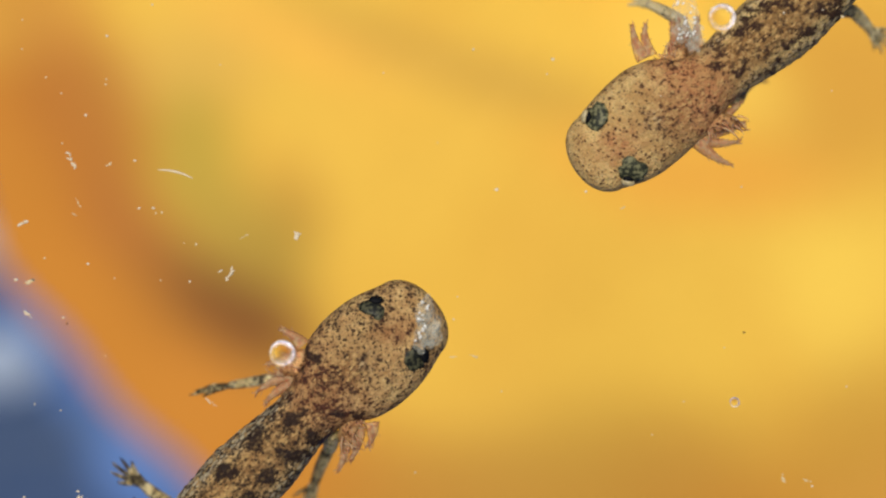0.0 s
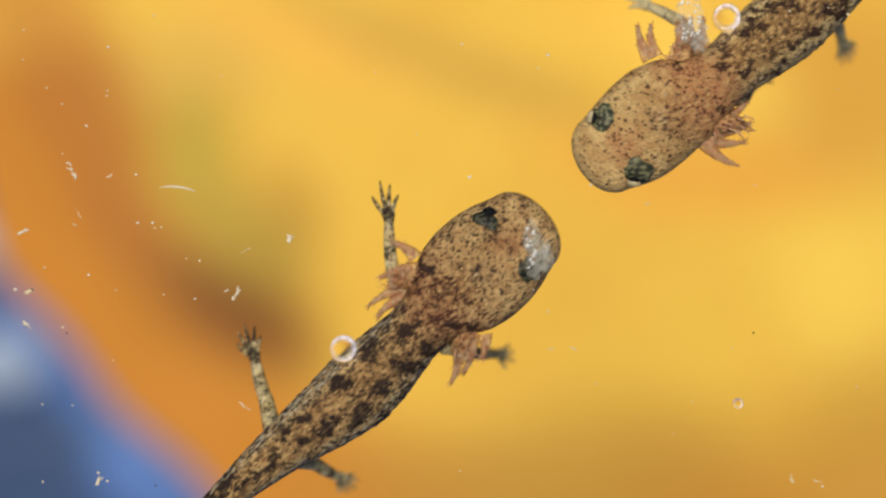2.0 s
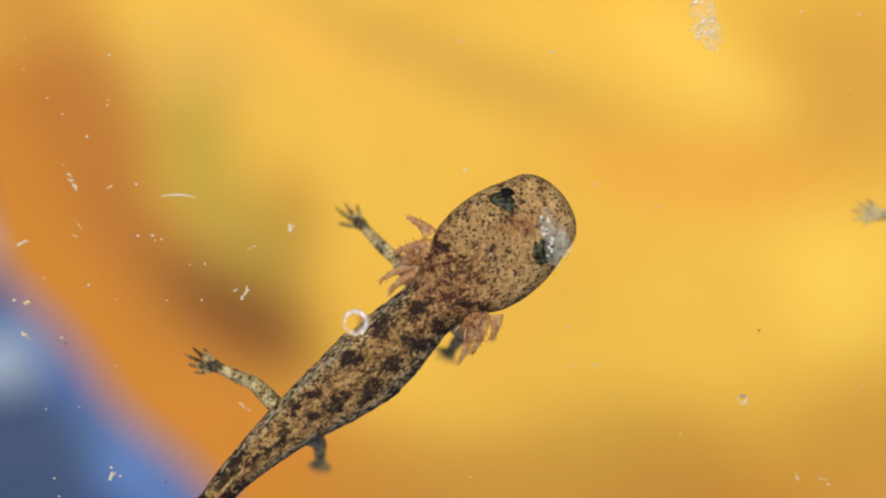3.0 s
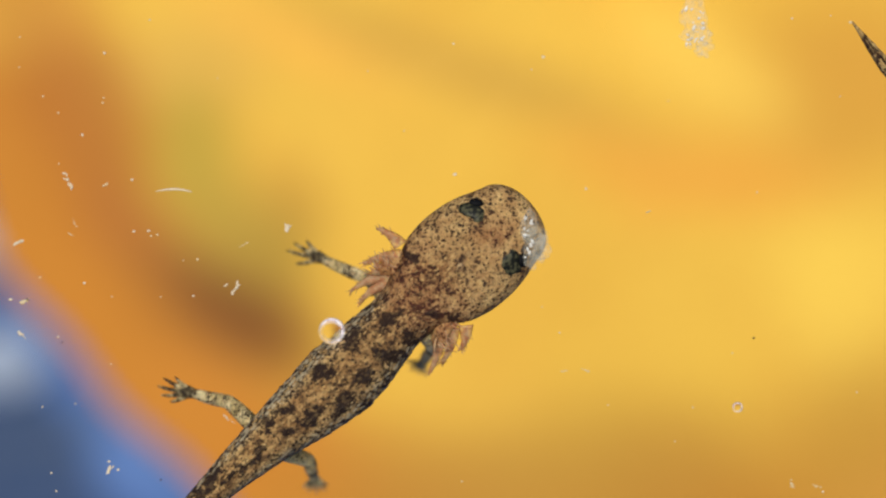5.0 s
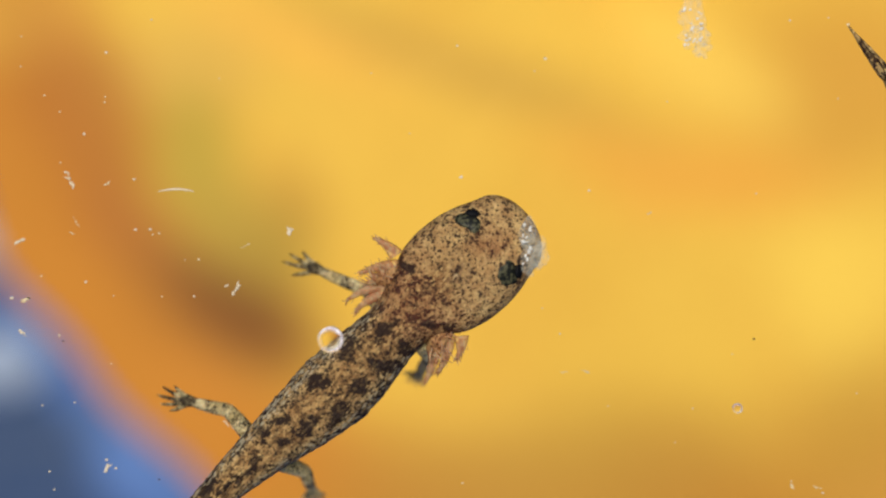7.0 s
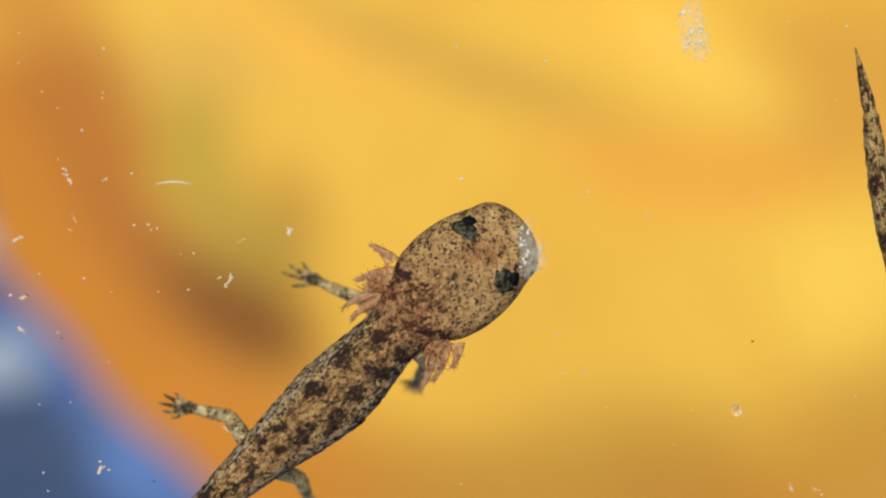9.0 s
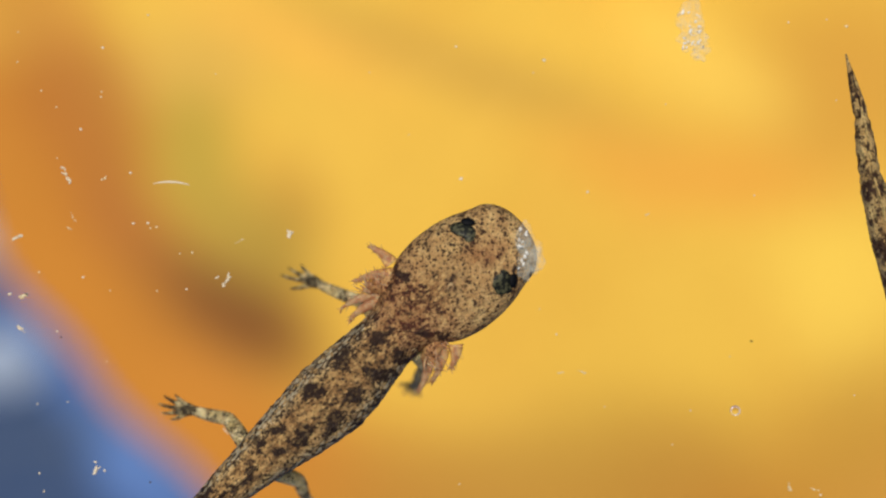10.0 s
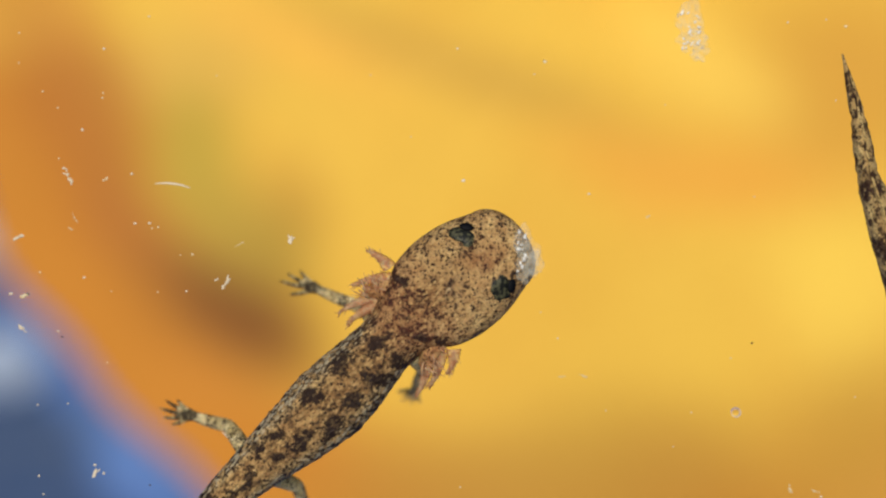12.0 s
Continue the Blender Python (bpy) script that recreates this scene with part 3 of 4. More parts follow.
                v.co = Vector((v.co.x * 46 * k, v.co.y * 19 * k, v.co.z * 24 * k)) * U
            base = part("gill_base", bm, material, head, "pink fleshy base of the gills")
            base.matrix_basis = pose(6 * U, side * 64 * U, 0, 0, 0, -side * 28)
            give_rest(base, lambda co: np.full(len(co), 0.36), lambda co: np.full(len(co), 1.0), None, None, (8 + shift, side * 66, 0))
            fringe = part("gill_fringe", fringe_mesh(seed + 5 * side, side), GILL, head, "tangle of fine pink gill threads")
            fringe.matrix_basis = pose(6 * U, side * 62 * U, 6 * U, 0, 0, -side * 28)
            for i, (gx, gy, ang, ln) in enumerate(gills[side]):
                g = part("gill", gill_mesh(ln, seed * 10 + i + side, side), GILL, head, "feathery pink gill")
                g.matrix_basis = pose(gx * U, side * gy * U, max(-8, 4 - 4 * i) * U, 0, 6, side * ang)
        self.legs = {}
        for name, (upper, lower, thick, toes) in LEG_SIZES.items():
            for side in (1, -1):
                # the thigh's highlight is painted: pale skin along the middle, darker at the edges
                top = part("upper_" + name, leg_mesh(upper, thick * 1.1, thick * 0.85, -side), LIMB, self.root, "thin pale upper leg with dark flecks")
                give_rest(top, lambda co: np.clip(0.0 + 0.3 * (np.abs(co[:, 1]) > 10) + 0.2 * (co[:, 0] > 62), 0, 1), None, None, None, (side * 90, 200 * seed, len(self.legs) * 70))
                low = part("lower_" + name, leg_mesh(lower, thick * 0.85, thick * 0.6, side), LIMB, self.root, "thin mottled olive lower leg")
                give_rest(low, lambda co: np.clip(0.50 - 0.21 * seed + 0.26 * np.sin(co[:, 0] / 11) ** 2, 0, 1), None, lambda co: np.full(len(co), 0.35), None, (side * 90, 200 * seed, 40 + len(self.legs) * 70))
                foot = part("foot", foot_mesh(toes, side, name == "hind_leg"), LIMB, low, "small foot with thin splayed toes")
                give_rest(foot, lambda co: np.clip(0.62 - 0.22 * seed + 0.25 * (co[:, 0] > 26), 0, 1), None, None, None, (side * 90, 200 * seed, 55))
                foot.matrix_basis = Matrix.Translation((lower * U, 0, 0))
                self.legs[name, side] = top, low

    def chain(self, bends):
        """The pieces' poses on the animal, from the bend at each joint in degrees."""
        out = {"head": pose(0, 0, 0, 0, 0, bends[0]), "trunk": pose(0, 0, 0)}
        m, last = pose(0, 0, 0), 0
        for (name, lo, hi, joint), b in zip(PIECES[2:], bends[1:]):
            m = m @ Matrix.Translation(((joint - last) * U, (self.side(joint) - self.side(last)) * U, 0)) @ pose(0, 0, 0, 0, 0, b)
            last = joint
            out[name] = m
        return out

    def key(self, rows, limbs):
        """rows: seconds, neck x and y, heading of the trunk, bends. limbs: for each leg rows of seconds, knee x and y,
        wrist x and y on the plane in which the animal swims, and the roll of the lower leg if any; or seconds, swing and dip of a leg held straight."""
        roots = {r[0]: Matrix.Translation(at(r[1], r[2])) @ pose(0, 0, 0, 0, 0, r[3]) for r in rows}
        walk(self.root, list(roots.items()))
        poses = {r[0]: self.chain([b + o for b, o in zip(r[4], self.offsets)]) for r in rows}
        for name, ob in self.parts.items():
            walk(ob, [(t, p[name]) for t, p in poses.items()])
        for (name, side), (top, low) in self.legs.items():
            upper, lower = LEG_SIZES[name][0] * U, LEG_SIZES[name][1] * U

            def joint(t):
                if name == "foreleg":
                    return pose(-45 * U, side * 52 * U, -22 * U)
                return poses[t]["loin"] @ pose(self.hip[0] * U, (side * self.hip[1] + self.side(-225 + self.hip[0]) - self.side(-225)) * U, -16 * U)

            def reach(a, aim, length):
                """The direction from a over aim in the plane, dipped so that the segment keeps its length."""
                flat = Vector((aim.x - a.x, aim.y - a.y, 0))
                run = min(flat.length / length, 0.995)
                flat.normalize()
                return flat * run - Vector((0, 0, 1)) * math.sqrt(1 - run * run)

            ways = []
            for row in limbs[name, side]:
                t = row[0]
                if len(row) == 3:
                    m = (joint(t) @ pose(0, 0, 0, 0, row[2], row[1])).to_3x3()
                    ways.append((t, m @ Vector((1, 0, 0)), m @ Vector((1, 0, 0)), 0))
                    continue
                back = roots[t].inverted()
                a = joint(t).translation
                d1 = reach(a, back @ at(row[1], row[2], -0.001), upper)
                b = a + d1 * upper
                d2 = reach(b, back @ at(row[3], row[4], -0.002), lower)
                ways.append((t, d1, d2, row[5] if len(row) > 5 else 0))
            first, second = [], []
            for t in poses:
                k = max(i for i in range(len(ways)) if ways[i][0] <= t)
                n = min(k + 1, len(ways) - 1)
                f = (t - ways[k][0]) / max(1e-6, ways[n][0] - ways[k][0]) if n > k else 0.0
                a = joint(t).translation
                d1, d2 = (ways[k][i].lerp(ways[n][i], f).normalized() for i in (1, 2))
                roll = ways[k][3] + (ways[n][3] - ways[k][3]) * f
                for keys, start, d, twist in ((first, a, d1, 0), (second, a + d1 * upper, d2, roll)):
                    y = Vector((0, 0, 1)).cross(d).normalized()
                    z = d.cross(y)
                    keys.append((t, Matrix.Translation(start) @ Matrix((d, y, z)).transposed().to_4x4() @ pose(0, 0, 0, twist)))
            walk(top, first)
            walk(low, second)


larva_near = Larva("tan salamander larva with dark brown blotches and pink gills", SKIN, 1, 1.0, 0.0,
                   {1: ((28, 94, 98, 48), (16, 78, 146, 66), (-12, 60, 156, 84), (-26, 54, 168, 66)), -1: ((30, 88, 132, 42), (8, 78, 139, 64), (-14, 68, 136, 76))}, (7, 5), hip=(-148, 28), lean=4.0)
larva_far = Larva("paler tan salamander larva with fine brown flecks and pink gills", SKIN_PALE, 2, 0.92, 3000.0,
                  {1: ((46, 74, 107, 76), (40, 74, 138, 72), (22, 70, 155, 72), (0, 58, 172, 60)), -1: ((46, 98, 100, 64), (34, 96, 110, 58), (10, 72, 140, 60), (-6, 68, 122, 70), (-16, 64, 100, 64), (-32, 58, 108, 66), (-46, 56, 116, 60))}, hip=(-62, 34), lean=-8.0)

# ---- what floats at the surface ----
TOP = 0.0026
tracks = []


def track(*row):
    """seconds, x, y in turn: the way of one floating speck."""
    tracks.append(np.array(row).reshape(-1, 3))


track(0, 127, 285, 1, 126, 288, 1.5, 127, 291, 2, 128, 303, 2.5, 128, 319, 3, 129, 323, 5, 121, 321, 6, 123, 321, 7, 124, 319, 9, 120, 313, 9.5, 121, 310, 10, 118, 311, 11, 118, 313, 12, 121, 312)
track(0, 311, 304, 1, 311, 306, 1.5, 306, 309, 2, 315, 331, 2.5, 316, 349, 3, 316, 345, 5, 308, 335, 6, 310, 335, 7, 312, 335, 9, 307, 322, 9.5, 306, 321, 10, 304, 322, 11, 301, 326, 12, 306, 325)
track(0, 40, 394, 1, 39, 396, 1.5, 40, 399, 2, 40, 409, 2.5, 38, 426, 3, 39, 429, 5, 32, 428, 6, 33, 427, 7, 34, 426, 9, 31, 422, 9.5, 33, 419, 10, 30, 419, 11, 29, 421, 12, 32, 419)
track(0, 410, 485, 1, 415, 483, 1.5, 406, 487, 2, 421, 520, 2.5, 432, 528, 3, 437, 519, 5, 420, 510, 6, 420, 511, 7, 421, 511, 9, 408, 497, 9.5, 407, 496, 10, 404, 496, 11, 401, 502, 12, 403, 500)
track(0, 527, 418, 1, 530, 412, 1.5, 519, 409, 2, 514, 423, 2.5, 513, 418, 3, 516, 404, 5, 510, 404, 6, 511, 407, 7, 514, 410, 9, 514, 410, 9.5, 516, 412, 10, 514, 415, 11, 513, 424, 12, 516, 425)
track(0, 1300, 712, 1, 1300, 714, 1.5, 1303, 715, 2, 1306, 714, 2.5, 1310, 704, 3, 1314, 707, 5, 1305, 721, 6, 1305, 723, 7, 1305, 723, 9, 1303, 727, 9.5, 1302, 727, 10, 1301, 727, 11, 1301, 730, 12, 1302, 730)
track(0, 50, 557, 1, 49, 559, 1.5, 50, 565, 2, 48, 575, 2.5, 45, 591, 3, 45, 594, 5, 39, 593, 6, 39, 592, 7, 41, 590, 9, 39, 585, 9.5, 41, 582, 10, 38, 583, 11, 36, 585, 12, 40, 582)
track(0, 138, 880, .5, 138, 873, 1, 141, 866, 1.5, 150, 859, 2, 174, 847, 2.5, 192, 844, 3, 197, 838, 5, 193, 827, 6, 192, 825, 7, 189, 824, 9, 177, 827, 9.5, 174, 826, 10, 169, 828, 11, 166, 832, 12, 168, 833)
track(0, 249, 371, 1, 248, 374, 1.5, 247, 380, 2, 247, 397, 2.5, 245, 415, 3, 247, 420, 5, 240, 412, 6, 242, 412, 7, 243, 409, 9, 240, 401, 9.5, 242, 397, 10, 239, 398, 11, 239, 401, 12, 242, 398)
track(0, 1222, 33, 1.5, 1222, 36, 2, 1230, 32, 2.3, 1240, 25, 2.5, 1245, 20, 3, 1254, 31, 5, 1237, 43, 6, 1236, 44, 7, 1234, 44, 9, 1233, 49, 10, 1231, 49, 12, 1230, 50)
track(0, 1490, 30, 1.5, 1490, 34, 2, 1500, 26, 2.5, 1512, 14, 3, 1520, 27, 5, 1504, 40, 6, 1502, 42, 7, 1500, 44, 9, 1498, 47, 10, 1497, 47, 12, 1496, 47)
track(0, 880, 336, 1, 882, 338, 1.5, 884, 336, 1.8, 864, 322, 2, 832, 314, 2.5, 824, 308, 3, 824, 301, 5, 806, 309, 6, 812, 312, 7, 817, 314, 9, 818, 317, 10, 817, 317, 12, 821, 320)
track(0, 838, 630, 1, 840, 628, 1.5, 880, 600, 1.6, 935, 566, 2, 1013, 616, 2.5, 1051, 641, 3, 1050, 645, 5, 1036, 655, 6, 1036, 657, 7, 1036, 657, 9, 1033, 659, 10, 1030, 658, 12, 1032, 665)
track(0, 372, 712, 1, 374, 710, 1.5, 387, 725, 2, 432, 719, 2.5, 445, 722, 3, 432, 720, 5, 404, 742, 6, 405, 746, 7, 404, 752, 9, 403, 762, 10, 403, 766, 12, 402, 772)
KEY_TIMES = (0, 0.5, 1, 1.5, 1.75, 2, 2.25, 2.5, 3, 4, 5, 6, 7, 8, 9, 9.5, 10, 11, 12)


def drift(x, y):
    """Where a speck that lies at (x, y) at 10 s goes with the water, by the ways of its neighbours."""
    near = []
    for tr in tracks:
        px, py = np.interp(10, tr[:, 0], tr[:, 1]), np.interp(10, tr[:, 0], tr[:, 2])
        near.append((1 / ((px - x) ** 2 + (py - y) ** 2 + 400) ** 1.5, px, py, tr))
    total = sum(n[0] for n in near)
    rows = []
    for t in KEY_TIMES:
        dx = sum(k * (np.interp(t, tr[:, 0], tr[:, 1]) - px) for k, px, py, tr in near) / total
        dy = sum(k * (np.interp(t, tr[:, 0], tr[:, 2]) - py) for k, px, py, tr in near) / total
        rows.append((t, x + dx, y + dy))
    return rows


def blob(bm, centre, size, rng, sub=2):
    made = bmesh.ops.create_icosphere(bm, subdivisions=sub, radius=1)["verts"]
    o = Vector((rng.random() * 90, rng.random() * 90, 0))
    for v in made:
        v.co *= 1 + 0.75 * noise.noise(v.co * 1.5 + o)
        v.co = Vector((v.co.x * size[0], v.co.y * size[1], v.co.z * size[2])) * U + Vector(centre) * U


def clump(seed, spread, turn, bits, fat):
    """Shreds and crumbs that cling together."""
    rng = random.Random(seed)
    bm = bmesh.new()
    along = Vector((math.cos(turn), math.sin(turn), 0))
    for i in range(bits + 2):
        f = (i / (bits + 1) - 0.5) * 2
        c = along * f * spread + Vector((rng.uniform(-1, 1) * fat * 0.8, rng.uniform(-1, 1) * fat * 0.8, rng.uniform(-1, 1)))
        a = turn + rng.uniform(-0.9, 0.9)
        ln = fat * rng.uniform(0.5, 1.3)
        d = Vector((math.cos(a), math.sin(a), 0)) * ln
        w = fat * rng.uniform(0.3, 0.65)
        pts = bezier((c - d) * U, (c + Vector((rng.uniform(-2, 2), rng.uniform(-2, 2), 0))) * U, (c + d) * U, 6)
        tube(pts, [U * w * v for v in (0.3, 0.8, 1.1, 0.9, 0.7, 0.2)], 6, bm, 0.5)
    for i in range(2):
        c = along * rng.uniform(-0.7, 0.7) * spread
        blob(bm, c, (fat * 0.8, fat * 0.65, fat * 0.4), rng, 2)
    return bm


floaters = []


def floater(ob, x, y, z=TOP):
    floaters.append((ob, x, y, z))
    return ob


# x, y, half length, direction, crumbs, thickness, material
FLECKS = (
    ("debris_fleck", 118, 311, 15, -60, 7, 4.2, PALE), ("debris_fleck", 30, 421, 11, 35, 5, 4.2, PALE), ("debris_fleck", 402, 496, 10, 62, 6, 4.4, PALE),
    ("debris_fleck", 513, 416, 5, 80, 5, 5.0, PALE), ("debris_fleck", 38, 582, 9, -35, 5, 3.6, PALE), ("debris_fleck", 170, 831, 7, 60, 5, 4.2, PALE),
    ("debris_fleck", 424, 427, 8, 30, 4, 1.9, DULL), ("debris_fleck", 130, 385, 9, -60, 4, 1.9, DULL), ("debris_fleck", 42, 524, 6, 20, 4, 4.4, DULL))
FLECKS_MORE = (
    ("debris_fleck", 1031, 659, 6, -20, 3, 2.6, DULL), ("debris_fleck", 403, 766, 13, -35, 5, 2.4, PALE), ("debris_fleck", 385, 491, 3, 40, 2, 2.4, PALE),
    ("debris_fleck", 184, 317, 4, 25, 3, 2.4, DULL), ("debris_fleck", 123, 405, 4, -30, 3, 1.9, DULL), ("debris_fleck", 992, 660, 5, 0, 3, 1.8, DULL),
    ("debris_fleck", 1397, 862, 6, -60, 4, 3.0, DULL), ("debris_fleck", 1442, 866, 6, -15, 4, 2.2, DULL), ("debris_fleck", 1145, 380, 4, 20, 3, 1.8, DULL))
GRAINS = ((143, 229, 3.4, PALE), (182, 85, 3.4, PALE), (231, 306, 3.4, PALE), (236, 396, 3.4, PALE), (262, 395, 3.6, PALE), (17, 521, 4.2, PALE), (147, 491, 3.2, PALE),
          (330, 512, 2.6, PALE), (47, 521, 3.6, DARK), (101, 587, 2.6, PALE), (108, 597, 2.4, DARK), (185, 833, 3.0, PALE), (169, 818, 3.4, PALE), (78, 870, 2.6, PALE),
          (266, 854, 2.6, DARK), (816, 317, 4.0, PALE))
GRAINS_MORE = ((963, 107, 4.2, DULL), (807, 83, 3.2, DULL), (1498, 47, 3.6, DULL), (1040, 340, 3.6, PALE), (1330, 604, 3.0, DARK), (944, 129, 2.2, PALE), (1335, 346, 2.2, PALE),
               (1463, 35, 2.0, PALE), (1452, 876, 3.0, PALE), (100, 190, 2.4, DULL), (73, 161, 2.2, DULL), (180, 163, 2.0, DULL), (262, 27, 2.6, DULL), (179, 172, 2.4, DULL),
               (278, 515, 2.2, DULL), (195, 515, 2.0, DULL), (69, 482, 2.6, DULL), (340, 448, 2.6, DULL), (277, 402, 2.4, DULL), (266, 404, 2.2, DULL), (120, 712, 2.2, PALE))
GRAINS_REST = ((66, 715, 2.4, PALE), (70, 838, 2.4, PALE), (654, 129, 1.7, PALE), (32, 57, 2.2, DULL), (31, 110, 2.0, DULL), (101, 280, 2.0, DULL), (189, 640, 2.0, DULL),
               (318, 449, 2.0, DULL), (724, 239, 1.9, DULL), (1178, 185, 1.8, PALE), (1395, 40, 2.2, PALE), (985, 592, 2.2, PALE), (1070, 720, 2.0, DULL), (1190, 787, 2.0, PALE),
               (1222, 727, 1.8, PALE), (1512, 700, 2.0, PALE), (1292, 631, 2.0, DULL), (813, 857, 2.6, DULL), (955, 547, 1.8, PALE), (1480, 178, 1.8, PALE), (382, 131, 2.0, DULL))


def build_floaters():
    for i, (name, x, y, spread, turn, bits, fat, mat) in enumerate(FLECKS + FLECKS_MORE):
        ob = part(name, clump(i + 5, spread * 0.95, radians(turn), bits, fat * 0.85), mat)
        kind = "cream white" if mat == PALE else "dull ochre"
        tagged(ob, f"crumbly {kind} fleck of debris floating in the water", "debris", "floating debris")
        floater(ob, x, y)
    for i, (x, y, r, mat) in enumerate(GRAINS + GRAINS_MORE + GRAINS_REST):
        rng = random.Random(i + 77)
        bm = bmesh.new()
        r *= 0.78
        blob(bm, (0, 0, 0), (r, r * rng.uniform(0.65, 1), r * 0.3), rng)
        ob = part("debris_grain", bm, mat)
        kind = {PALE: "cream white", DULL: "dull ochre", DARK: "dark brown"}[mat]
        tagged(ob, f"tiny {kind} grain floating in the water", "debris", "floating grains")
        floater(ob, x, y)
    pts = bezier((-31 * U, -2 * U, 0), (2 * U, 6 * U, 0), (32 * U, -3 * U, 0), 16)
    fib = part("plant_fibre", tube(pts, [U * (0.6 + 1.6 * math.sin(math.pi * i / 15)) for i in range(16)], 7), PALE)
    tagged(fib, "thin curved pale plant fibre floating in the water", "fibre")
    return fib


def bubble(label, r):
    """A clear dome of air, with added rings that paint the reflections at its edge."""
    bm = bmesh.new()
    bmesh.ops.create_uvsphere(bm, u_segments=40, v_segments=24, radius=r * U)
    ob = part("air_bubble", bm, BUBBLE)
    ob.visible_shadow = False
    for k, (big, fat, mat) in enumerate(((0.84, 0.085, RIM_BRIGHT), (0.975, 0.022, RIM_DARK), (0.64, 0.05, RIM_DARK))):
        bm = bmesh.new()
        n, rows = 48, []
        for i in range(n):
            a = 2 * math.pi * i / n
            f = fat * (1 + 0.45 * math.sin(a + 0.9 + k * 0.4))
            c = Vector((math.cos(a), math.sin(a), 0))
            rows.append([bm.verts.new((c * (big + f * math.cos(b)) + Vector((0, 0, 0.35 + 0.5 * f * math.sin(b)))) * r * U) for b in (2 * math.pi * j / 10 for j in range(10))])
        for i in range(n):
            p, q = rows[i], rows[(i + 1) % n]
            for j in range(10):
                bm.faces.new((p[j], p[(j + 1) % 10], q[(j + 1) % 10], q[j]))
        rim = part("rim", bm, mat, ob, "added ring coloured as the reflections round the bubble's edge")
        rim.visible_shadow = False
    return tagged(ob, label, "air bubble")


def film_mesh(outline, thick, seed):
    """A rumpled scrap of slime with tiny bubbles in it."""
    rng = random.Random(seed)
    bm = bmesh.new()
    for x, y, rx, ry in outline:
        blob(bm, (x, y, 0), (rx, ry, thick), rng, 4)
    return bm


# Tiny froth blobs, cream-coloured to draw the white glints on wet slime.
def froth(n, x, y, rx, ry, seed, parent):
    rng = random.Random(seed)
    for i in range(n):
        r = rng.uniform(1.2, 3.2)
        bm = bmesh.new()
        bmesh.ops.create_uvsphere(bm, u_segments=12, v_segments=8, radius=r * U)
        a, stretch = rng.uniform(0, 6.28), rng.uniform(1.0, 1.7)
        for v in bm.verts:
            v.co *= 1 + 0.6 * noise.noise(v.co / (r * U) * 1.3 + Vector((i * 3.1, seed, 0)))
        bmesh.ops.scale(bm, vec=(stretch, 0.85, 0.6), verts=bm.verts)
        bmesh.ops.rotate(bm, matrix=Matrix.Rotation(a, 3, "Z"), verts=bm.verts)
        b = part("froth_glint", bm, PALE_GLOSS, parent, "tiny froth bubble coloured pale as a glint on the slime")
        b.matrix_basis = Matrix.Translation(((x + rng.uniform(-rx, rx)) * U, (y + rng.uniform(-ry, ry)) * U, rng.uniform(3, 6) * U))


def gloss():
    m = Mat("froth_glint_skin", 0.25, 0.3)
    m.b.inputs["Base Color"].default_value = (0.98, 0.93, 0.82, 1)
    m.b.inputs["Alpha"].default_value = 0.72
    return m.m


PALE_GLOSS = gloss()
fibre = build_floaters()
bubble_one = bubble("clear round air bubble beside the darker larva", 23)
bubble_two = bubble("clear round air bubble beside the paler larva", 24)
bubble_small = floater(bubble("tiny clear air bubble at the water surface", 9), 1301, 727)
film_head = tagged(part("slime_film", film_mesh(((-4, 22, 14, 26), (4, -8, 20, 30), (-2, -34, 12, 16), (18, -14, 14, 20)), 5, 3), GEL), "clear milky scrap of slime with glinting froth on a larva's snout", "slime")
froth(15, -6, -4, 7, 44, 3, film_head)
film_loose = tagged(part("slime_film", film_mesh(((-8, 10, 22, 34), (-2, -22, 24, 18), (8, -42, 14, 16)), 5, 8), GEL), "clear milky scrap of slime with glinting froth adrift", "slime")
froth(22, -8, -4, 16, 32, 8, film_loose)
floater(film_loose, 1231, 49)


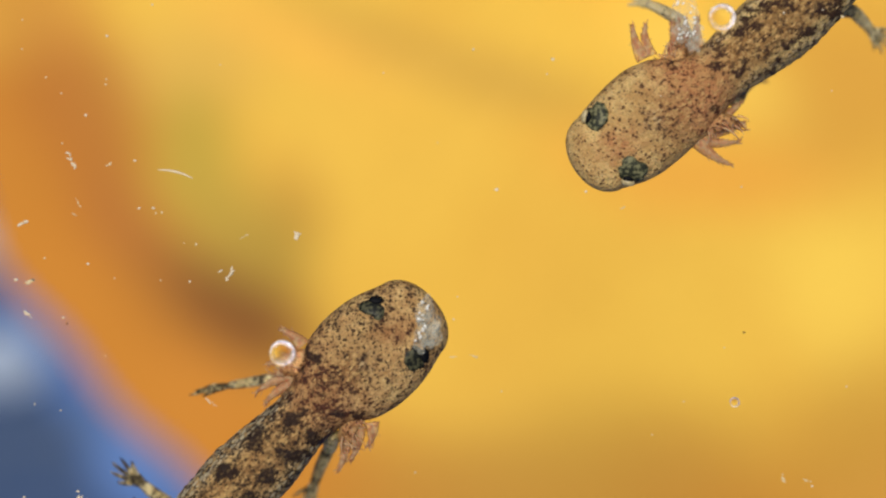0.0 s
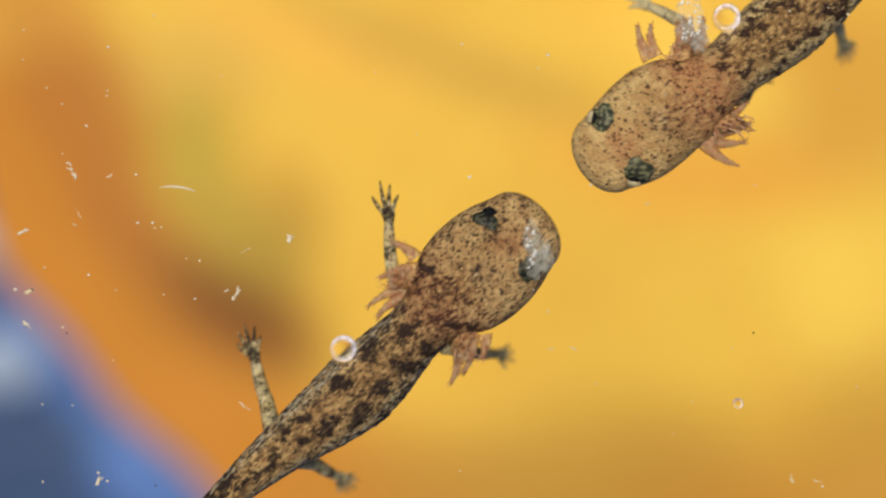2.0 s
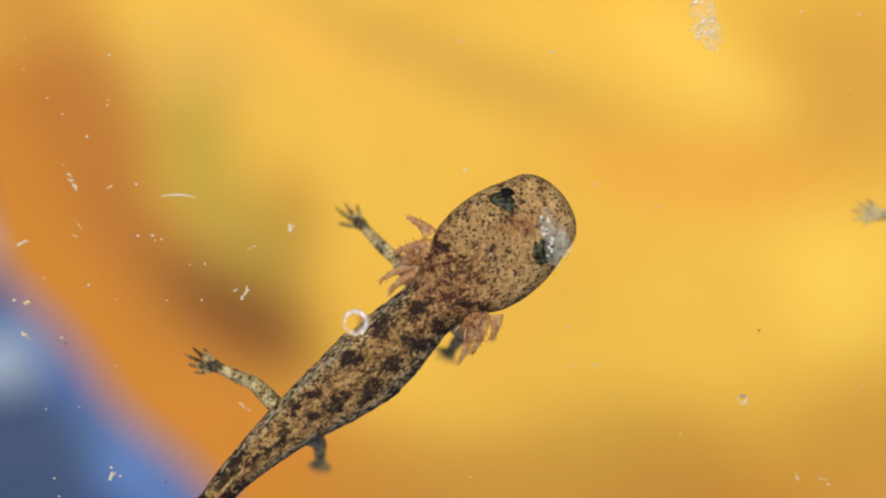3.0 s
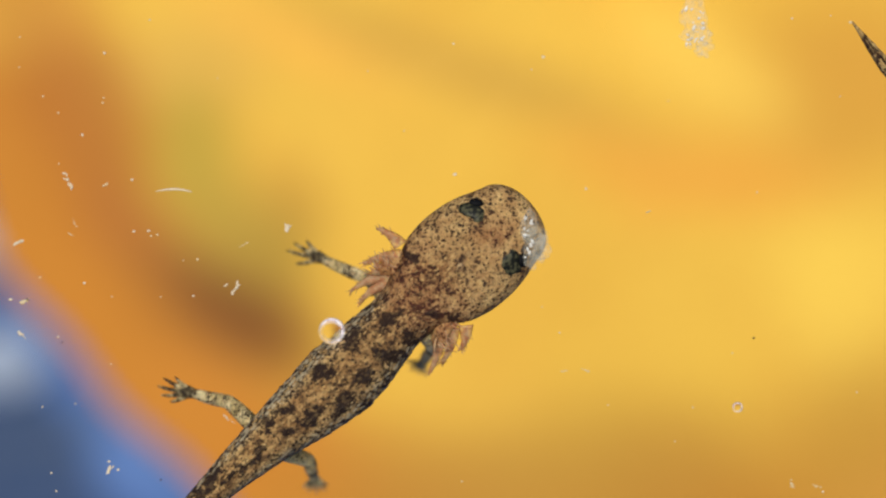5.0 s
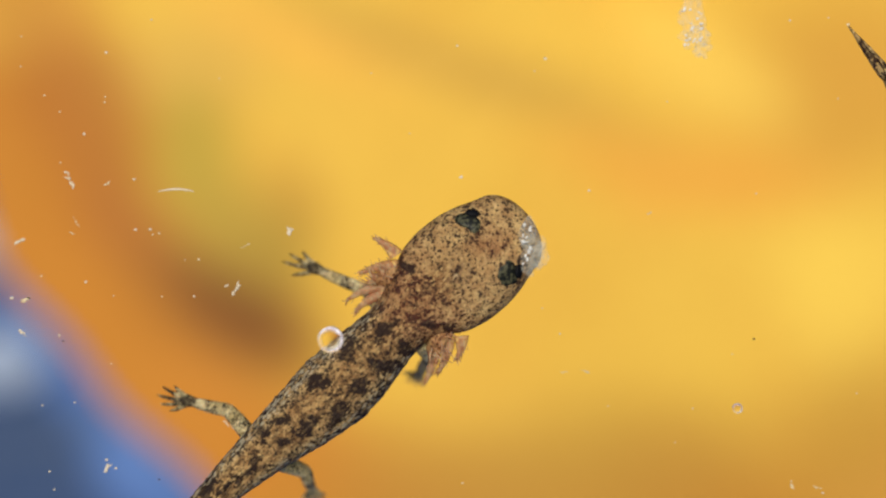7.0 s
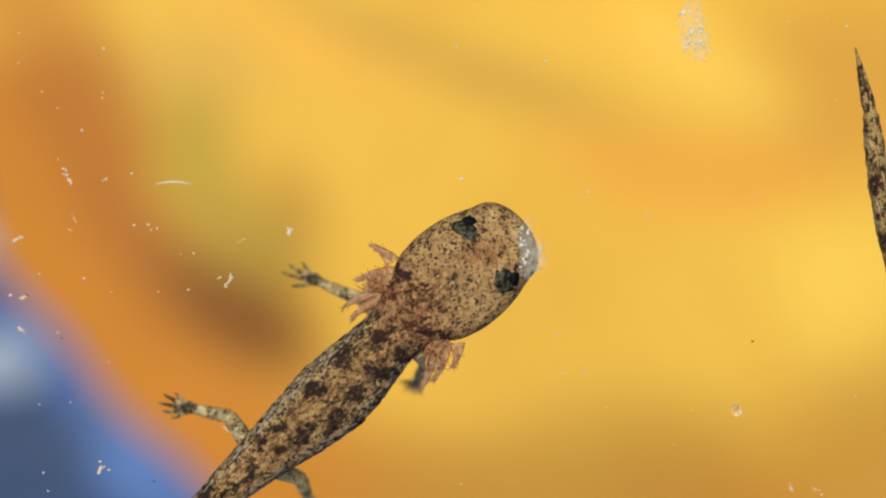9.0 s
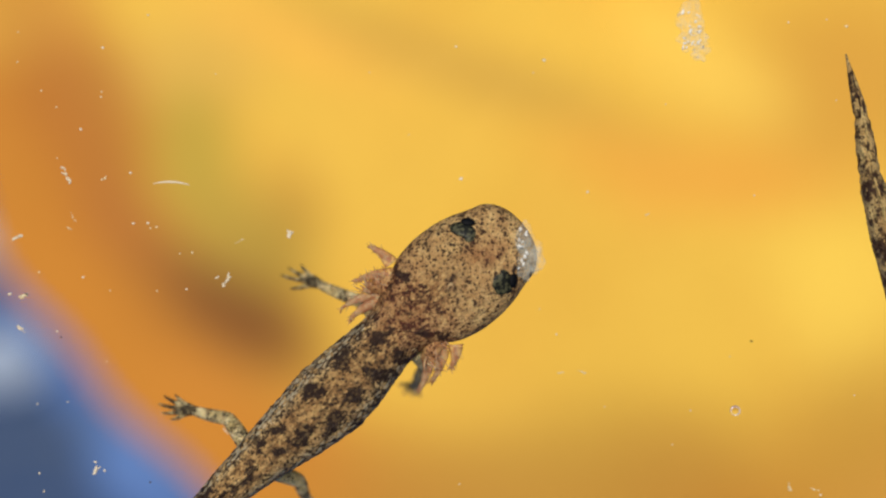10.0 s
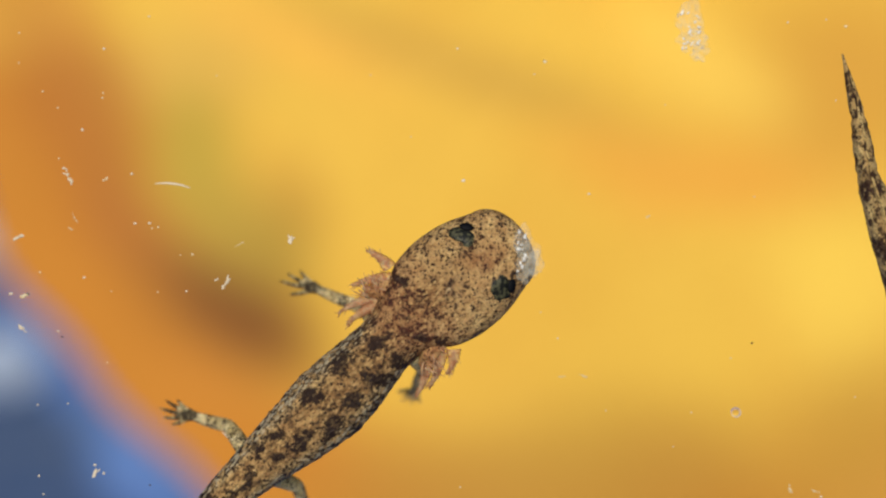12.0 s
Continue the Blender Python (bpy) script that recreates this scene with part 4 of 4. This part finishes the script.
def motions():
    # seconds, neck, heading, bends of head, loin and four tail joints
    rows = [
        (0.0, 577.5, 701, 46.3, (-5.2, -5.4, 4, 0, 0, 0)),
        (0.5, 581.5, 695.5, 43.9, (-4.8, -4.6, 4, 0, 0, 0)),
        (1.0, 583, 695.5, 43.4, (-4.3, -4.1, 4, 0, 0, 0)),
        (1.2, 583, 695, 43.4, (-4.3, -4, 4, 0, 0, 0)),
        (1.3, 587, 692, 43.4, (-4.6, -2, 2, 0, 0, 0)),
        (1.4, 617, 671, 43.4, (-5.6, 1, 2, 0, 0, 0)),
        (1.5, 659, 632, 43.5, (-6.9, 2.0, 0, 0, 0, 0)),
        (1.6, 684, 605, 43.9, (-6.4, -3, 2, 0, 0, 0)),
        (1.75, 717, 585, 45.0, (-5.6, -7, 4, 0, 0, 0)),
        (2.0, 777, 546, 46.3, (-4.9, -10, 6, 2, 0, 0)),
        (2.25, 798, 522, 45.8, (-5.1, -7.8, 6, 2, 2, 0)),
        (2.5, 807, 512, 45.1, (-5.5, -6.2, 6, 4, 2, 0)),
        (2.75, 805, 508.5, 44.8, (-6.0, -7.2, 7, 5, 2, 0)),
        (3.0, 799, 507.5, 44.8, (-6.4, -8.8, 8, 6, 3, 0)),
        (3.2, 792, 508, 45.2, (-6.6, -8.4, 7, 5, 3, 0)),
        (4.0, 763, 515.5, 46.2, (-7.4, -7.8, 6, 3, 2, 0)),
        (5.0, 745.5, 526, 46.6, (-8.0, -7.5, 5, 2, 2, 0)),
        (5.5, 743, 530, 46.7, (-8.1, -7.8, 5, 2, 2, 0)),
        (6.0, 741, 535, 46.4, (-8.1, -7.1, 5, 2, 2, 0)),
        (7.0, 738, 544, 46.3, (-8.1, -6.8, 5, 2, 2, 0)),
        (9.0, 731.5, 556.5, 46.5, (-8.5, -6.7, 4, 2, 2, 0)),
        (10.0, 728.5, 559, 46.8, (-9.0, -6.9, 4, 2, 2, 0)),
        (11.0, 726, 562, 47.0, (-9.3, -6.2, 4, 2, 2, 0)),
        (12.0, 725, 567, 47.1, (-9.7, -6.7, 4, 2, 2, 0)),
    ]
    limbs = {
        ("foreleg", 1): [(0.0, 488, 672, 404, 685, 72), (1.2, 492, 669, 410, 683, 72), (1.4, 500, 615, 470, 590, 30), (1.5, 562, 550, 566, 468), (1.6, 600, 512, 610, 430), (1.75, 635, 490, 640, 405),
                         (2.0, 692, 466, 687, 368), (2.5, 716, 450, 682, 374), (3.0, 700, 458, 645, 404), (5.0, 648, 492, 572, 460), (6.0, 645, 500, 567, 468), (9.0, 642, 532, 565, 500), (12.0, 640, 545, 562, 514)],
        ("foreleg", -1): [(0.0, 580, 800, 552, 865), (1.2, 582, 795, 556, 862), (1.4, 650, 760, 690, 770), (1.5, 715, 738, 780, 755), (1.75, 770, 680, 825, 690), (2.0, 834, 624, 880, 630),
                          (2.5, 845, 600, 855, 600), (3.0, 822, 595, 800, 625), (5.0, 768, 620, 748, 648), (6.0, 764, 628, 745, 657), (12.0, 752, 660, 734, 696)],
        ("hind_leg", 1): [(0.0, 292, 900, 238, 856), (0.5, 302, 912, 250, 872), (1.2, 304, 914, 252, 876), (1.4, 335, 850, 320, 800), (1.5, 368, 815, 345, 750), (2.0, 466, 700, 447, 622), (2.5, 470, 686, 422, 641),
                          (3.0, 444, 677, 390, 652), (5.0, 400, 712, 343, 697), (6.0, 398, 720, 341, 705), (9.0, 400, 738, 344, 725), (12.0, 398, 756, 344, 740)],
        ("hind_leg", -1): [(0.0, 470, 940, 470, 990), (1.2, 470, 940, 470, 990), (1.5, 480, 885, 515, 900), (2.0, 556, 828, 590, 850), (2.5, 588, 806, 596, 832), (3.0, 563, 790, 562, 820),
                           (5.0, 545, 822, 551, 852), (6.0, 542, 832, 550, 862), (12.0, 524, 868, 534, 900)],
    }
    larva_near.key(rows, limbs)

    def from_hip(t, x, y, heading, bends, behind=150):
        a = radians(heading)
        back = radians(heading + bends[1])
        jx, jy = x + behind * math.cos(back), y - behind * math.sin(back)
        return (t, jx + 225 * math.cos(a), jy - 225 * math.sin(a), heading, bends)
    def from_tip(t, x, y, heading, bends):
        """The same, with the end of the tail at (x, y)."""
        ang = heading
        for start, end, turn in ((0, -225, 0), (-225, -390, bends[1]), (-390, -510, bends[2]), (-510, -630, bends[3]), (-630, -730, bends[4]), (-730, -845, bends[5])):
            ang += turn
            x, y = x + (start - end) * math.cos(radians(ang)), y - (start - end) * math.sin(radians(ang))
        return (t, x, y, heading, bends)
    rows = [
        (0.0, 1231, 162, 219, (-6, 1, 2, 2, 0, 0)),
        (0.5, 1230, 162, 219, (-6, 1, 2, 2, 0, 0)),
        (1.0, 1231, 166, 219, (-6, 1, 2, 2, 0, 0)),
        (1.5, 1232, 168, 219, (-6, 1, 2, 2, 0, 0)),
        (1.9, 1235, 167, 219, (-6, 1, 2, 2, 0, 0)),
        (2.0, 1241, 163, 219, (-6, 1, 2, 2, 0, 0)),
        (2.1, 1257, 163, 228, (10, -6, -4, 0, 0, 0)),
        (2.2, 1303, 122, 276, (27, -30, -20, -10, 0, 0)),
        (2.3, 1478, 125, 305, (2, -8, -10, -10, -6, 0)),
        (2.4, 1568, 220, 316, (0, -10, -6, -4, 0, 0)),
        from_hip(2.5, 1412, -15, 309, (0, 2, 2, 0, 0, 0)),
        from_hip(2.6, 1562, 158, 292, (0, 2, 8, 6, 4, 2), 68),
        from_hip(2.7, 1630, 215, 293, (0, 2, 8, 4, 2, 2), 68),
        from_hip(2.8, 1665, 275, 294, (0, 2, 4, 2, 2, 2), 68),
        from_hip(2.9, 1708, 335, 292, (0, 0, 2, 2, 0, 0), 68),
        from_hip(3.0, 1732, 385, 290, (0, 0, 0, 0, 0, 0), 68),
        from_hip(3.2, 1762, 432, 291, (0, 0, 0, 0, 0, 0), 68),
        from_hip(4.0, 1785, 424, 301, (0, 0, 0, 0, 0, 0)),
        from_tip(5.0, 1505, 40, 307, (0, 0, 0, 0, 0, 0)),
        from_tip(6.0, 1503, 43, 307, (0, 0, 0, 0, 0, 0)),
        from_tip(7.2, 1498, 48, 308, (0, 0, 0, 0, 0, 0)),
        from_tip(8.0, 1508, 66, 302, (0, -1, -3, -5, -4, 3)),
        from_tip(8.8, 1517, 82, 298, (0, -1, -6, -8, -7, 6)),
        from_tip(9.0, 1511, 86, 299, (0, -1, -6, -8, -7, 6)),
        from_tip(9.5, 1501, 93, 300, (0, -1, -6, -8, -7, 6)),
        from_tip(10.0, 1494, 97, 300, (0, -1, -6, -8, -7, 6)),
        from_tip(11.0, 1489, 99, 301, (0, -1, -6, -7, -8, 5)),
        from_tip(12.0, 1488, 97, 301, (0, -1, -6, -7, -8, 5)),
    ]
    limbs = {
        ("foreleg", 1): [(0.0, 178, 60), (2.1, 178, 60), (2.2, 165, 35), (3.2, 165, 35), (4.0, 60, 40), (12.0, 60, 40)],
        ("foreleg", -1): [(0.0, 1194, 14, 1154, 4), (1.0, 1190, 20, 1152, 12), (1.9, 1190, 20, 1152, 12), (2.0, 1194, 16, 1156, 8), (2.1, 1180, 100, 1135, 60), (2.2, -75, 15), (2.3, -178, 50), (3.2, -178, 50), (4.0, -60, 40), (12.0, -60, 40)],
        ("hind_leg", 1): [(0.0, 1518, 12, 1552, 44), (1.0, 1514, 14, 1545, 46), (1.5, 1510, 17, 1538, 50), (1.9, 1500, 22, 1520, 56), (2.0, 1488, 18, 1505, 58), (2.1, 80, 38), (2.2, 165, 25), (3.2, 165, 25), (4.0, 60, 30), (12.0, 60, 30)],
        ("hind_leg", -1): [(0.0, -150, 40), (2.1, -150, 40), (2.2, -182, 50), (2.5, -182, 40), (2.6, 1500, 136, 1440, 128), (2.7, 1545, 205, 1490, 200), (2.8, 1575, 268, 1522, 264), (2.9, 1605, 345, 1548, 346), (3.0, 1625, 385, 1575, 380), (3.2, 1660, 420, 1612, 418), (4.0, -15, 30), (12.0, -15, 30)],
    }
    larva_far.key(rows, limbs)

    for ob, x, y, z in floaters:
        walk(ob, [(t, Matrix.Translation(at(px, py, z))) for t, px, py in drift(x, y)])

    def glide_along(ob, rows):
        walk(ob, [(t, Matrix.Translation(at(x, y, z)) @ pose(0, 0, 0, 0, 0, turn)) for t, x, y, z, turn in rows])
    up = TOP + 0.001
    glide_along(fibre, [(t, x, y, TOP, np.interp(t, (0, 1.5, 2.5, 6, 9, 12), (-13, -10, -1, 1, 1, -6))) for t, x, y in drift(303, 324)])
    # the bubble slips under the larva's flank after 7.2 s
    glide_along(bubble_one, [(0, 500, 625, up, 0), (0.5, 506, 622, up, 0), (1.2, 507, 622, up, 0), (1.4, 508, 626, up, 0), (1.5, 515, 628, up, 0), (1.75, 556, 624, up, 0), (2, 608, 617, up, 0),
                             (2.5, 634, 581, up, 0), (3, 629, 571, up, 0), (5, 587, 586, up, 0), (6, 587, 594, up, 0), (7, 585, 601, up, 0), (7.2, 585, 602, up, 0),
                             (7.7, 560, 610, 0.0, 0), (8.4, 620, 640, -0.005, 0), (12, 616, 650, -0.005, 0)])
    glide_along(bubble_two, [(0, 1277, 32, up, 0), (1, 1277, 35, up, 0), (1.5, 1278, 36, up, 0), (2, 1285, 32, up, 0), (2.1, 1276, 23, up, 0), (2.3, 1262, -40, up, 0), (2.6, 1255, -70, up, 0), (12, 1255, -80, up, 0)])
    fz = 0.0026
    glide_along(film_head, [(0, 752, 574, fz, -8), (0.5, 760, 575, fz, -8), (1.2, 762, 575, fz, -8), (1.4, 785, 570, fz, -6), (1.5, 835, 538, fz, -5), (1.75, 890, 490, fz, 0), (2, 946, 442, fz, 4), (2.5, 980, 424, fz, 14),
                            (3, 976, 420, fz, 12), (4, 952, 420, fz, 6), (5, 941, 424, fz, 2), (5.5, 940, 426, fz, 2), (6, 940, 432, fz, 1), (7, 938, 436, fz, 0), (9, 934, 442, fz, 0), (10, 931, 444, fz, 0), (12, 929, 449, fz, 0)])


motions()
